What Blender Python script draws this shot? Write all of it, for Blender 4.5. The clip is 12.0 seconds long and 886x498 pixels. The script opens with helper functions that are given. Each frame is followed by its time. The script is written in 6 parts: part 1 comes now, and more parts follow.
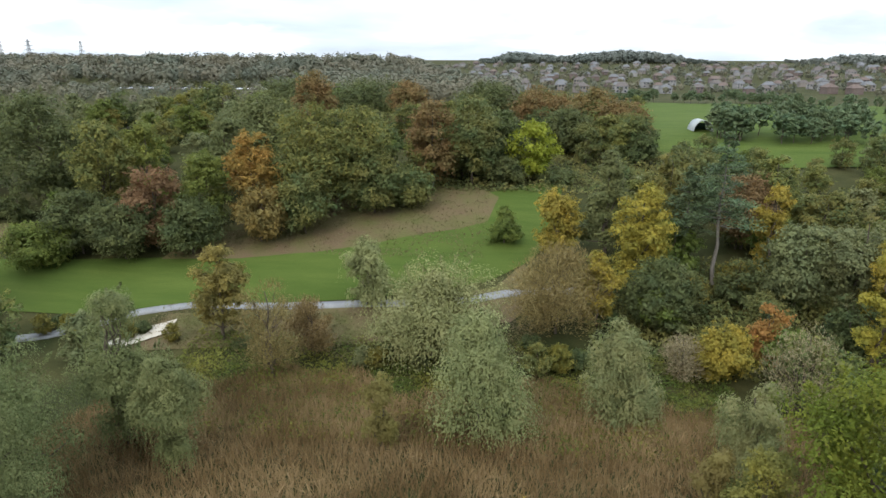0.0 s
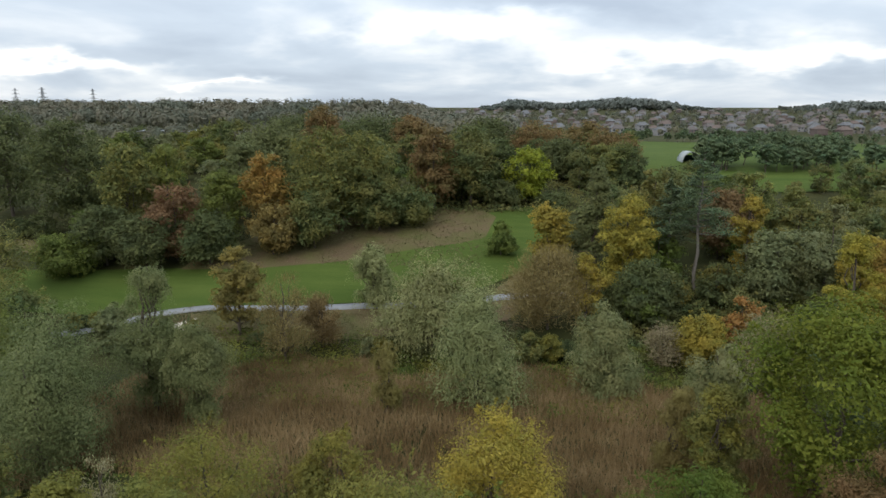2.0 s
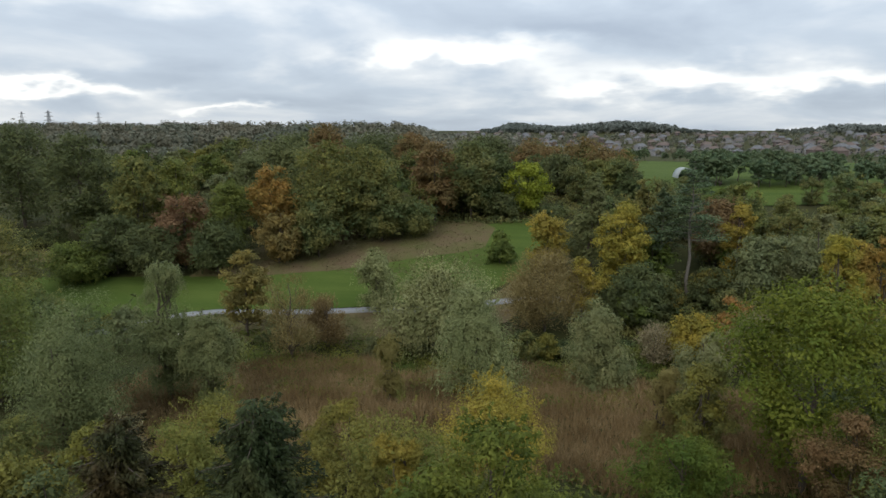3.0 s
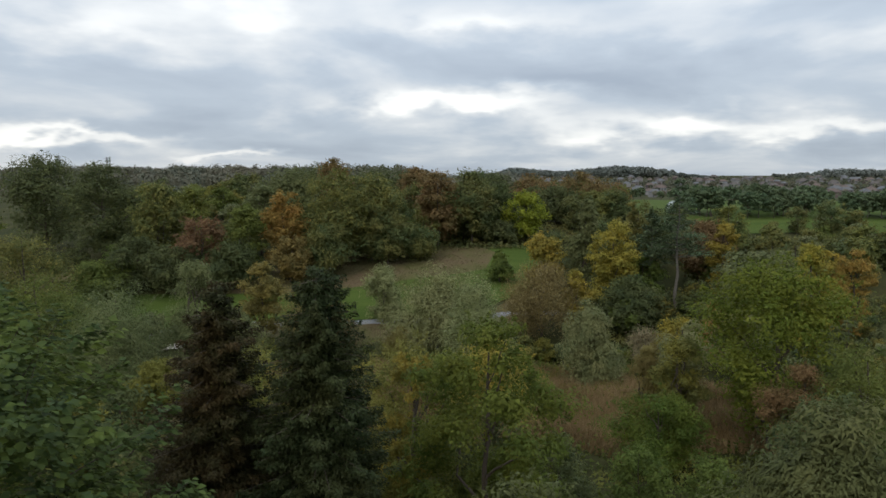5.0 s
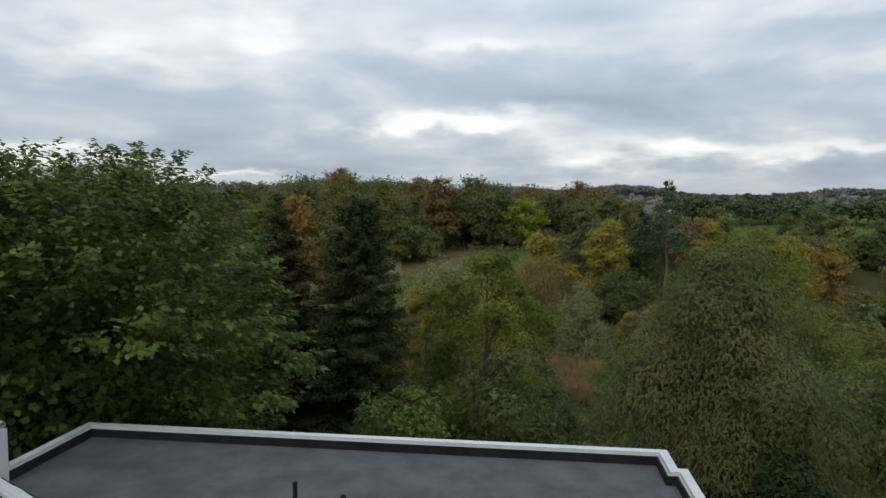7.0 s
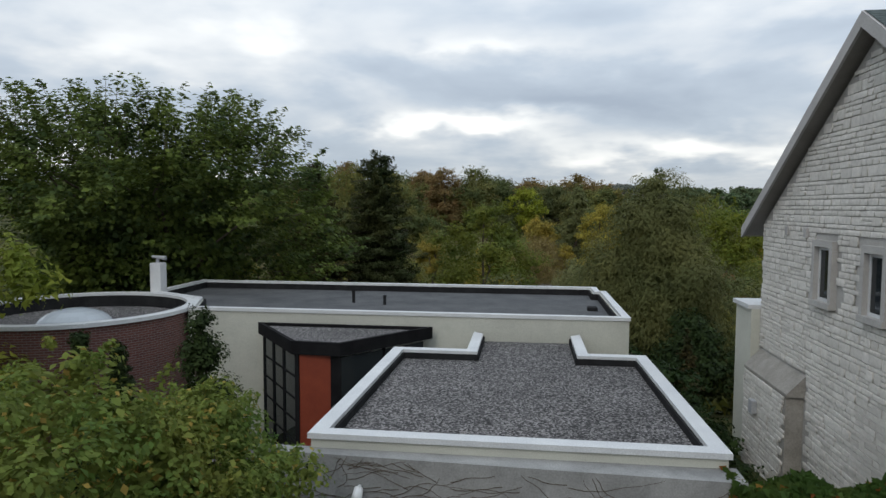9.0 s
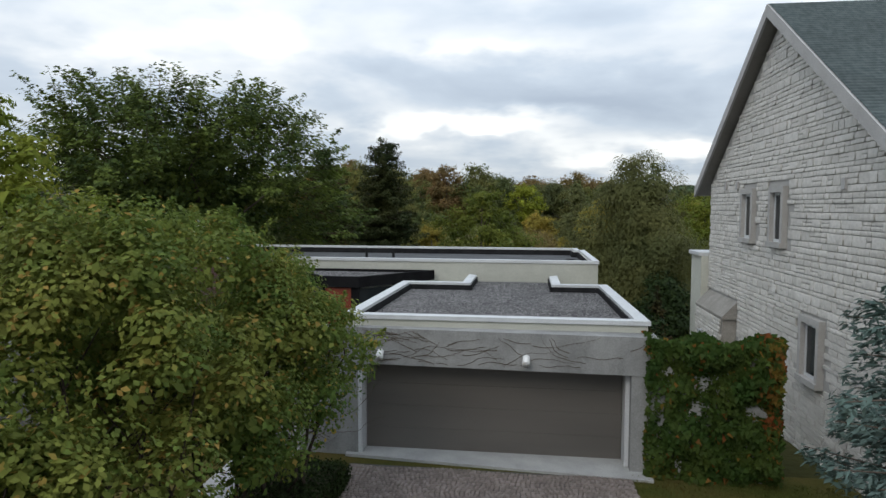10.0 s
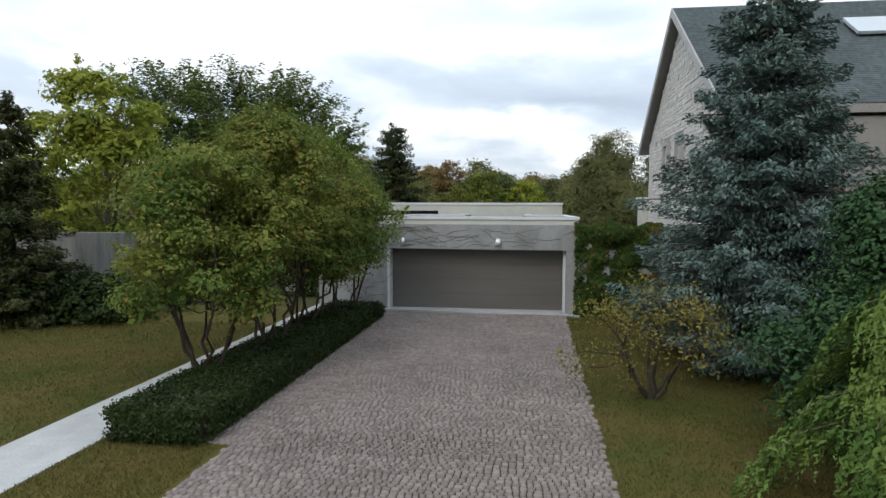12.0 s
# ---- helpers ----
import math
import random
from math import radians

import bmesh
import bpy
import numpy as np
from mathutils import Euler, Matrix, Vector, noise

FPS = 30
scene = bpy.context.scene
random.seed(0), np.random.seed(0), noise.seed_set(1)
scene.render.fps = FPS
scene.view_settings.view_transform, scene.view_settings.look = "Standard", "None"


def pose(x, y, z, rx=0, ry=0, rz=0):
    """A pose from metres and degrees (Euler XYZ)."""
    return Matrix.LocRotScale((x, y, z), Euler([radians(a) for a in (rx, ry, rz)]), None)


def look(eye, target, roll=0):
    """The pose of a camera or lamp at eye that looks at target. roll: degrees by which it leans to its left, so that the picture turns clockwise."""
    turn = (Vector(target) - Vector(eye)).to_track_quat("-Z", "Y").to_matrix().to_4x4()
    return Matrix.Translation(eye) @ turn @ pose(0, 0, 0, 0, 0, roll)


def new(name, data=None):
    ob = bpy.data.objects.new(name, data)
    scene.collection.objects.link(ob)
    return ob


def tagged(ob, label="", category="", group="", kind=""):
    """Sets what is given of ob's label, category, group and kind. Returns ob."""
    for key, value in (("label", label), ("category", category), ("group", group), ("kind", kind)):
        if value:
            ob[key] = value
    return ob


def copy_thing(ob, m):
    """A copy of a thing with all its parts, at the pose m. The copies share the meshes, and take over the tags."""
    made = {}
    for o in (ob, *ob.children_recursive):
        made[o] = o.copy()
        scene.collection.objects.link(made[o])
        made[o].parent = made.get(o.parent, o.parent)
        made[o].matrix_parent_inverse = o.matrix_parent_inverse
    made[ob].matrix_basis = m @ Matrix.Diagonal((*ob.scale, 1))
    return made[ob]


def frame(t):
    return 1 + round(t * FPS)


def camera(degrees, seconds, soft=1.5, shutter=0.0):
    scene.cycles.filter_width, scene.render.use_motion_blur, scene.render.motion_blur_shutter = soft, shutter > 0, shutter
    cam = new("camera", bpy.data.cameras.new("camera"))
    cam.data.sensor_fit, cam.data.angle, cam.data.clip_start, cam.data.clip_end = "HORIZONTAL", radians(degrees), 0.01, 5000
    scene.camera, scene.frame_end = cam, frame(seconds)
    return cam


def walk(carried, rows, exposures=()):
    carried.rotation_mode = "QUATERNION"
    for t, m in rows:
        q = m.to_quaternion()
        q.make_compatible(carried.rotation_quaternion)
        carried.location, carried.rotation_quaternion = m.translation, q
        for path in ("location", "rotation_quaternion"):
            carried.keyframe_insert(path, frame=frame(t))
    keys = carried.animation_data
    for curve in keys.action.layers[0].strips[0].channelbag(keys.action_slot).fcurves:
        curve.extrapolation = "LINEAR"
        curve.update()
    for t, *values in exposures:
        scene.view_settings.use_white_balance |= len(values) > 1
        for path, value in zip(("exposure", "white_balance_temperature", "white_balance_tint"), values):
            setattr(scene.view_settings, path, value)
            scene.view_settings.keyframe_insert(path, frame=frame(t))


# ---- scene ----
cam = camera(68.9, 12.0)
METRES, EYE, TILT, LEAN, TURN = 61.0, 27.2, 0.0, 0.0, 6.5
ROWS = [
    (0.0, 0.0, 0.0, 0.0, 0.05, -15.92, -0.17),
    (0.5, 0.0017, -0.0439, -0.0203, 0.08, -14.88, -0.15),
    (1.0, 0.0036, -0.0875, -0.0405, 0.12, -13.86, -0.13),
    (1.5, 0.0045, -0.1306, -0.0602, 0.15, -12.83, -0.1),
    (2.0, 0.0054, -0.1736, -0.0802, 0.2, -11.8, -0.08),
    (2.5, 0.0061, -0.2147, -0.1004, 0.24, -10.76, -0.07),
    (3.0, 0.0068, -0.2552, -0.12, 0.28, -9.74, -0.05),
    (5.0, 0.0012, -0.4096, -0.1984, 0.39, -5.66, -0.05),
    (5.5, -0.0007, -0.4494, -0.2179, 0.44, -4.8, -0.06),
    (6.0, -0.0027, -0.4892, -0.2367, 0.48, -4.2, -0.07),
    (6.5, -0.0035, -0.5296, -0.2543, 0.54, -3.89, -0.07),
    (7.0, -0.0046, -0.5697, -0.2701, 0.59, -3.88, -0.17),
    (9.0, -0.0035, -0.7241, -0.3271, 0.86, -3.81, -0.21),
    (9.5, -0.0024, -0.7589, -0.339, 0.94, -3.75, -0.26),
    (10.0, -0.0013, -0.7919, -0.3503, 1.03, -3.74, -0.21),
    (10.5, -0.0005, -0.8242, -0.361, 1.09, -3.72, -0.26),
    (11.0, 0.0004, -0.8559, -0.3704, 1.18, -3.72, -0.24),
    (11.5, 0.0015, -0.8872, -0.3787, 1.29, -3.71, -0.17),
    (12.0, 0.003, -0.9194, -0.3865, 1.39, -3.71, -0.16),
]
walk(cam, [(t, pose(0, 0, EYE, TILT, LEAN, TURN) @ pose(METRES * x, METRES * y, METRES * z, 90 + pitch, roll, yaw)) for t, x, y, z, yaw, pitch, roll in ROWS],
     exposures=[(0.0, 0.73), (0.5, 0.46), (1.5, 0.22), (2.5, 0.02), (5.0, -0.28), (7.0, -0.37), (8.5, -0.33), (10.0, -0.1), (12.0, 0.21)])


# --- light: an overcast autumn day ---
world = bpy.data.worlds.new("overcast_sky")
scene.world = world
world.use_nodes = True
wn, wl = world.node_tree.nodes, world.node_tree.links
wn.clear()


SUN_ELEVATION, SUN_ROTATION = radians(38), radians(200)
sky = wn.new("ShaderNodeTexSky")
sky.sky_type, sky.sun_disc, sky.sun_elevation, sky.sun_rotation = "NISHITA", False, SUN_ELEVATION, SUN_ROTATION
coords = wn.new("ShaderNodeTexCoord")
sep = wn.new("ShaderNodeSeparateXYZ")
wl.new(coords.outputs["Generated"], sep.inputs[0])


def wmath(op, a, b):
    n = wn.new("ShaderNodeMath")
    n.operation = op
    for i, v in enumerate((a, b)):
        if isinstance(v, (int, float)):
            n.inputs[i].default_value = v
        else:
            wl.new(v, n.inputs[i])
    return n.outputs[0]


CLOUDS = (
    (-20.0, 15.2, 10.0, 2.4, 0.05),
    (-32.4, 12.6, 7.0, 1.6, 0.05),
    (-4.7, 7.4, 9.5, 1.1, 0.20),
    (13.6, 4.9, 9.5, 1.3, 0.23),
    (-37.3, 3.7, 8.5, 0.5, 0.22),
    (-24.6, 2.5, 3.0, 0.3, 0.17),
    (24.8, 4.1, 6.0, 0.6, 0.14),
    (-1.3, 13.8, 9.5, 0.8, 0.07),
    (-31.7, 8.6, 16.6, 1.8, -0.06),
    (-19.9, 4.8, 21.6, 1.5, -0.06),
    (14.9, 9.5, 16.1, 2.5, -0.07),
    (24.1, 13.2, 6.5, 1.3, -0.07),
    (-6.2, 10.9, 8.0, 1.4, -0.03),
    (5.0, 2.0, 34.0, 1.4, -0.05),
)
# a flat cloud deck seen in perspective
height = wmath("ADD", wmath("MAXIMUM", sep.outputs[2], 0.0), 0.16)
deck = wn.new("ShaderNodeCombineXYZ")
wl.new(wmath("DIVIDE", sep.outputs[0], height), deck.inputs[0])
wl.new(wmath("DIVIDE", sep.outputs[1], height), deck.inputs[1])
deck.inputs[2].default_value = 3.1
clouds = wn.new("ShaderNodeTexNoise")
clouds.inputs["Scale"].default_value, clouds.inputs["Detail"].default_value, clouds.inputs["Roughness"].default_value = 0.85, 5.0, 0.5
clouds.inputs["Distortion"].default_value = 0.35
wl.new(deck.outputs[0], clouds.inputs["Vector"])
# breaks and banks in the deck: azimuth, elevation, half widths (degrees), lighter or darker
azimuth = wmath("MULTIPLY", wmath("ARCTAN2", sep.outputs[0], sep.outputs[1]), 57.3)
elevation = wmath("MULTIPLY", wmath("ARCSINE", sep.outputs[2], 0.0), 57.3)
ragged = wn.new("ShaderNodeTexNoise")
ragged.inputs["Scale"].default_value, ragged.inputs["Detail"].default_value = 9.0, 4.0
squeeze = wn.new("ShaderNodeMapping")
squeeze.inputs["Scale"].default_value = (1, 1, 2.6)
wl.new(coords.outputs["Generated"], squeeze.inputs[0])
wl.new(squeeze.outputs[0], ragged.inputs["Vector"])
jag = wmath("SUBTRACT", ragged.outputs["Fac"], 0.5)
azimuth = wmath("ADD", azimuth, wmath("MULTIPLY", jag, 16.0))
elevation = wmath("ADD", elevation, wmath("MULTIPLY", jag, 5.0))
cover = wmath("ADD", wmath("MULTIPLY", wmath("SUBTRACT", clouds.outputs["Fac"], 0.5), 0.55), 0.49)
cover = wmath("ADD", cover, wmath("MULTIPLY", jag, 0.16))
for az, el, wide, tall, amount in CLOUDS:
    dx = wmath("DIVIDE", wmath("SUBTRACT", azimuth, az), wide)
    dy = wmath("DIVIDE", wmath("SUBTRACT", elevation, el), tall)
    far = wmath("ADD", wmath("MULTIPLY", dx, dx), wmath("MULTIPLY", dy, dy))
    cover = wmath("ADD", cover, wmath("MULTIPLY", wmath("POWER", 2.718, wmath("MULTIPLY", far, -1.0)), amount))
tone = wn.new("ShaderNodeValToRGB")
for at in (0.49, 0.57):
    tone.color_ramp.elements.new(at)
for e, (at, c) in zip(tone.color_ramp.elements, ((0.35, (0.45, 0.525, 0.63, 1)), (0.47, (0.60, 0.685, 0.785, 1)), (0.56, (0.86, 0.905, 0.945, 1)), (0.70, (1.45, 1.44, 1.38, 1)))):
    e.position, e.color = at, c
wl.new(cover, tone.inputs[0])
skyscale = wn.new("ShaderNodeVectorMath")
skyscale.operation = "SCALE"
skyscale.inputs["Scale"].default_value = 0.1
wl.new(sky.outputs[0], skyscale.inputs[0])
blend = wn.new("ShaderNodeMixRGB")
blend.inputs[0].default_value = 0.93
wl.new(skyscale.outputs[0], blend.inputs[1])
wl.new(tone.outputs[0], blend.inputs[2])
# an overcast sky grows brighter towards the zenith
lift = wmath("ADD", wmath("MULTIPLY", wmath("MAXIMUM", sep.outputs[2], 0.0), 1.3), 0.92)
domed = wn.new("ShaderNodeVectorMath")
domed.operation = "SCALE"
wl.new(blend.outputs[0], domed.inputs[0])
wl.new(lift, domed.inputs["Scale"])
background = wn.new("ShaderNodeBackground")
background.inputs["Strength"].default_value = 1.0
wl.new(domed.outputs[0], background.inputs[0])
wout = wn.new("ShaderNodeOutputWorld")
wl.new(background.outputs[0], wout.inputs[0])

lamp = bpy.data.lights.new("sun", "SUN")
lamp.energy, lamp.angle, lamp.color = 0.9, radians(25), (1.0, 0.93, 0.82)
sun = new("sun", lamp)
sun.matrix_world = look((0, 0, 80), (-80 * math.sin(SUN_ROTATION), -80 * math.cos(SUN_ROTATION), 80 - 80 * math.tan(SUN_ELEVATION)))


# --- materials ---
class Mat:
    """A node material with a principled surface, built up by small steps."""

    def __init__(self, name, rough=0.8, metal=0.0):
        self.m = bpy.data.materials.new(name)
        self.m.use_nodes = True
        self.n, self.l = self.m.node_tree.nodes, self.m.node_tree.links
        self.b = self.n["Principled BSDF"]
        self.b.inputs["Roughness"].default_value = rough
        self.b.inputs["Metallic"].default_value = metal
        self.tc = self.n.new("ShaderNodeTexCoord")

    def noise(self, scale, detail=4.0, rough=0.6, stretch=None):
        n = self.n.new("ShaderNodeTexNoise")
        n.inputs["Scale"].default_value, n.inputs["Detail"].default_value, n.inputs["Roughness"].default_value = scale, detail, rough
        source = self.tc.outputs["Object"]
        if stretch:
            mp = self.n.new("ShaderNodeMapping")
            mp.inputs["Scale"].default_value = stretch
            self.l.new(source, mp.inputs[0])
            source = mp.outputs[0]
        self.l.new(source, n.inputs["Vector"])
        return n.outputs["Fac"]

    def ramp(self, fac, *stops):
        r = self.n.new("ShaderNodeValToRGB")
        els = r.color_ramp.elements
        while len(els) < len(stops):
            els.new(0.5)
        for e, (at, c) in zip(els, stops):
            e.position = at
            e.color = (*c, 1) if not isinstance(c, (int, float)) else (c, c, c, 1)
        self.l.new(fac, r.inputs[0])
        return r.outputs[0]

    def mix(self, fac, a, b, kind="MIX"):
        m = self.n.new("ShaderNodeMixRGB")
        m.blend_type = kind
        for i, v in enumerate((fac, a, b)):
            if isinstance(v, (int, float)):
                m.inputs[i].default_value = v if i == 0 else (v, v, v, 1)
            elif isinstance(v, tuple):
                m.inputs[i].default_value = (*v, 1)
            else:
                self.l.new(v, m.inputs[i])
        return m.outputs[0]

    def color(self, c):
        if isinstance(c, tuple):
            self.b.inputs["Base Color"].default_value = (*c, 1)
        else:
            self.l.new(c, self.b.inputs["Base Color"])
        return self

    def bump(self, fac, strength=0.4, distance=0.02):
        bp = self.n.new("ShaderNodeBump")
        bp.inputs["Strength"].default_value, bp.inputs["Distance"].default_value = strength, distance
        self.l.new(fac, bp.inputs["Height"])
        self.l.new(bp.outputs[0], self.b.inputs["Normal"])
        return self

    def island(self):
        return self.n.new("ShaderNodeNewGeometry").outputs["Random Per Island"]

    def each(self):
        return self.n.new("ShaderNodeObjectInfo").outputs["Random"]


def mixed(name, a, b, scale=3.0, fine=60.0, rough=0.85, bump=0.3, dist=0.01, stretch=None):
    m = Mat(name, rough)
    m.b.inputs["Specular IOR Level"].default_value = 0.08 if rough > 0.94 else 0.4
    big = m.ramp(m.noise(scale, 5, 0.65, stretch), (0.35, a), (0.65, b))
    grain = m.ramp(m.noise(fine, 3), (0.3, 0.72), (0.7, 1.0))
    m.color(m.mix(1.0, big, grain, "MULTIPLY"))
    return m.bump(m.noise(fine * 0.7, 4), bump, dist).m


def foliage(name, a, b, patch=0.35, glow=0.38, vary=1.0, fleck=None):
    """Leaves: two colours in patches, each leaf a little different, light passing through."""
    m = Mat(name, 0.62)
    base = m.ramp(m.noise(patch, 3, 0.6), (0.38, a), (0.62, b))
    if fleck:
        base = m.mix(m.ramp(m.island(), (0.93, 0.0), (0.96, 1.0)), base, fleck)
    own = m.ramp(m.island(), (0.0, 1 - 0.27 * vary), (0.5, 0.98), (1.0, 1 + 0.22 * vary))
    col = m.mix(1.0, base, own, "MULTIPLY")
    hue = m.n.new("ShaderNodeHueSaturation")
    m.l.new(m.ramp(m.each(), (0.0, 0.485), (1.0, 0.515)), hue.inputs["Hue"])
    m.l.new(col, hue.inputs["Color"])
    m.color(hue.outputs[0])
    m.b.inputs["Specular IOR Level"].default_value = 0.12
    thin = m.n.new("ShaderNodeBsdfTranslucent")
    m.l.new(hue.outputs[0], thin.inputs[0])
    both = m.n.new("ShaderNodeMixShader")
    both.inputs[0].default_value = glow
    m.l.new(m.b.outputs[0], both.inputs[1])
    m.l.new(thin.outputs[0], both.inputs[2])
    m.l.new(both.outputs[0], m.n["Material Output"].inputs[0])
    return m.m


SILVER = foliage("silver_willow_leaves", (0.172, 0.190, 0.076), (0.270, 0.278, 0.116), glow=0.25, vary=0.55)
# SILVER made darker: shadow put into the leaves of the left-hand willows
SILVERSHADE = foliage("green_willow_leaves", (0.112, 0.132, 0.050), (0.19, 0.205, 0.080), glow=0.25, vary=0.55)
GREY = foliage("grey_green_willow_leaves", (0.152, 0.175, 0.073), (0.233, 0.237, 0.098), glow=0.25, vary=0.55)
OLIVEW = foliage("olive_willow_leaves", (0.103, 0.113, 0.041), (0.164, 0.161, 0.057), vary=0.45)
DRY = foliage("dry_olive_leaves", (0.183, 0.154, 0.050), (0.232, 0.209, 0.065), vary=0.45)
BROWN = foliage("brown_twigs", (0.177, 0.125, 0.051), (0.225, 0.165, 0.068), 0.3, 0.1)
GREYT = foliage("grey_twigs", (0.219, 0.185, 0.102), (0.289, 0.250, 0.136), 0.3, 0.1)
GOLD = foliage("golden_leaves", (0.178, 0.148, 0.054), (0.270, 0.193, 0.058))
# DARK, GREEN, OLIVE, OGREEN and GREY2 hold extra blue: distance haze painted in
DARK = foliage("dark_green_leaves", (0.076, 0.098, 0.040), (0.129, 0.144, 0.052))
GREEN = foliage("green_leaves", (0.105, 0.140, 0.035), (0.160, 0.190, 0.042))
MAPLE = foliage("lime_green_maple_leaves", (0.082, 0.122, 0.022), (0.152, 0.178, 0.03))
MAPLED = foliage("deep_green_maple_leaves", (0.058, 0.084, 0.027), (0.158, 0.189, 0.040), 0.6)
YELLOW = foliage("yellow_leaves", (0.228, 0.209, 0.042), (0.370, 0.289, 0.049))
LIMEY = foliage("bright_yellow_green_leaves", (0.292, 0.275, 0.051), (0.421, 0.348, 0.057))
YOLIVE = foliage("yellow_olive_leaves", (0.159, 0.155, 0.041), (0.244, 0.210, 0.045))
YGREEN = foliage("yellow_green_leaves", (0.160, 0.173, 0.045), (0.239, 0.227, 0.052))
OLIVE = foliage("olive_leaves", (0.121, 0.140, 0.048), (0.224, 0.207, 0.055))
OGREEN = foliage("mixed_green_leaves", (0.092, 0.124, 0.048), (0.190, 0.178, 0.054), 0.2)
RUST = foliage("rust_leaves", (0.173, 0.110, 0.055), (0.229, 0.134, 0.065))
RUSTY = foliage("rusty_brown_leaves", (0.160, 0.130, 0.049), (0.229, 0.147, 0.059), 0.2)
ORANGE = foliage("orange_leaves", (0.263, 0.185, 0.050), (0.375, 0.215, 0.060))
LIME = foliage("lime_leaves", (0.177, 0.232, 0.027), (0.258, 0.293, 0.034))
BIGGREEN = foliage("yellowish_green_leaves", (0.107, 0.140, 0.019), (0.177, 0.190, 0.027))
GREYG = foliage("grey_green_leaves", (0.147, 0.165, 0.076), (0.218, 0.226, 0.098))
GREY2 = foliage("dull_green_leaves", (0.120, 0.141, 0.057), (0.164, 0.175, 0.068))
PINE = foliage("pine_needles", (0.077, 0.116, 0.061), (0.127, 0.160, 0.073), 0.4, 0.15)
SPRUCE = foliage("spruce_needles", (0.035, 0.048, 0.017), (0.062, 0.065, 0.022), 0.4, 0.12)
SPRUCED = foliage("reddish_spruce_needles", (0.037, 0.040, 0.014), (0.068, 0.044, 0.017), 0.4, 0.12)
BLUE = foliage("blue_spruce_needles", (0.074, 0.116, 0.101), (0.137, 0.188, 0.167), 0.9, 0.12)
CYPRESS = foliage("bright_cypress_sprays", (0.055, 0.115, 0.024), (0.15, 0.225, 0.05), 1.6, 0.25)
JUNIPER = foliage("deep_green_juniper_sprays", (0.026, 0.058, 0.022), (0.055, 0.098, 0.036), 1.2, 0.15)
HEDGE = foliage("dark_hedge_leaves", (0.015, 0.029, 0.008), (0.027, 0.045, 0.011), 1.5, 0.15)
SHRUB = foliage("serviceberry_leaves", (0.090, 0.146, 0.030), (0.186, 0.204, 0.042), 0.7, fleck=(0.27, 0.19, 0.045))
IVY = foliage("ivy_leaves", (0.036, 0.072, 0.015), (0.068, 0.098, 0.02), 1.2)
IVYRED = foliage("reddened_ivy_leaves", (0.217, 0.055, 0.020), (0.136, 0.110, 0.020), 1.2)
REEDS = foliage("dry_cattails", (0.165, 0.112, 0.048), (0.285, 0.205, 0.098), 0.09, 0.25)
WEEDS = foliage("rank_weeds", (0.080, 0.104, 0.021), (0.173, 0.156, 0.033), 0.15, 0.25)
ROUGHTUFT = foliage("rough_grass_tufts", (0.16, 0.115, 0.068), (0.125, 0.12, 0.046), 0.12, 0.25, 0.6)
LOCUST = foliage("yellowing_locust_leaves", (0.165, 0.2, 0.03), (0.29, 0.285, 0.042), 0.5)
# far leaves greyed and lightened: distance haze put into their colour
HAZEWOOD = foliage("far_wood_leaves", (0.112, 0.125, 0.089), (0.165, 0.151, 0.100), 0.02, 0.2, 0.25)
HAZERIDGE = foliage("far_ridge_leaves", (0.127, 0.145, 0.123), (0.160, 0.171, 0.145), 0.01, 0.2, 0.2)
BARK = mixed("bark", (0.09, 0.07, 0.055), (0.15, 0.125, 0.10), 2, 30, 0.95, 0.7, 0.02, (6, 6, 1))
PALEBARK = mixed("pale_bark", (0.15, 0.135, 0.115), (0.22, 0.20, 0.17), 2, 30, 0.95, 0.6, 0.02, (6, 6, 1))
GRASS = mixed("mown_grass", (0.062, 0.096, 0.018), (0.092, 0.124, 0.026), 0.09, 10, 0.95, 0.7, 0.04, (0.5, 2.2, 1))
LAWN = mixed("tired_lawn", (0.06, 0.07, 0.015), (0.115, 0.084, 0.028), 0.45, 25, 0.95, 0.7, 0.03)
ROUGH = mixed("brown_rough_grass", (0.15, 0.105, 0.06), (0.12, 0.115, 0.042), 0.12, 6, 0.95, 0.7, 0.06)
EARTH = mixed("woodland_floor", (0.036, 0.042, 0.014), (0.075, 0.07, 0.026), 0.1, 4, 0.97, 0.7, 0.08)
PATHSTONE = mixed("cart_path_asphalt", (0.22, 0.22, 0.22), (0.29, 0.29, 0.285), 0.5, 25, 0.9, 0.2)
SAND = mixed("bunker_sand", (0.52, 0.46, 0.36), (0.62, 0.56, 0.46), 0.5, 30, 0.95, 0.2)


# --- building helpers ---
GROUND_Y = (-200, -34, -24, -14, -4, 15, 35, 50, 60, 75, 85, 95, 102, 120, 155, 200, 240, 420, 600, 800, 1000, 1300, 1600, 2600)
GROUND_Z = (0.3, 0, -0.6, -2.2, -5, -9, -12, -13, -13.5, -15.5, -15.8, -14.2, -13.5, -9.7, -3.7, 1.5, 5.2, 5.5, 4, 7, 14, 27, 38, 44)


def ground(x, y):
    """Height of the land: a house plateau, a ravine with a marsh, a golf course and far hills."""
    x, y = np.asarray(x, float), np.asarray(y, float)
    z = np.interp(y, GROUND_Y, GROUND_Z)
    k = np.clip((-40 - x - (y - 400) * 0.08) / 80, 0, 1)
    return z + 17 * np.exp(-((y - 760) / 170) ** 2) * k * k * (3 - 2 * k)


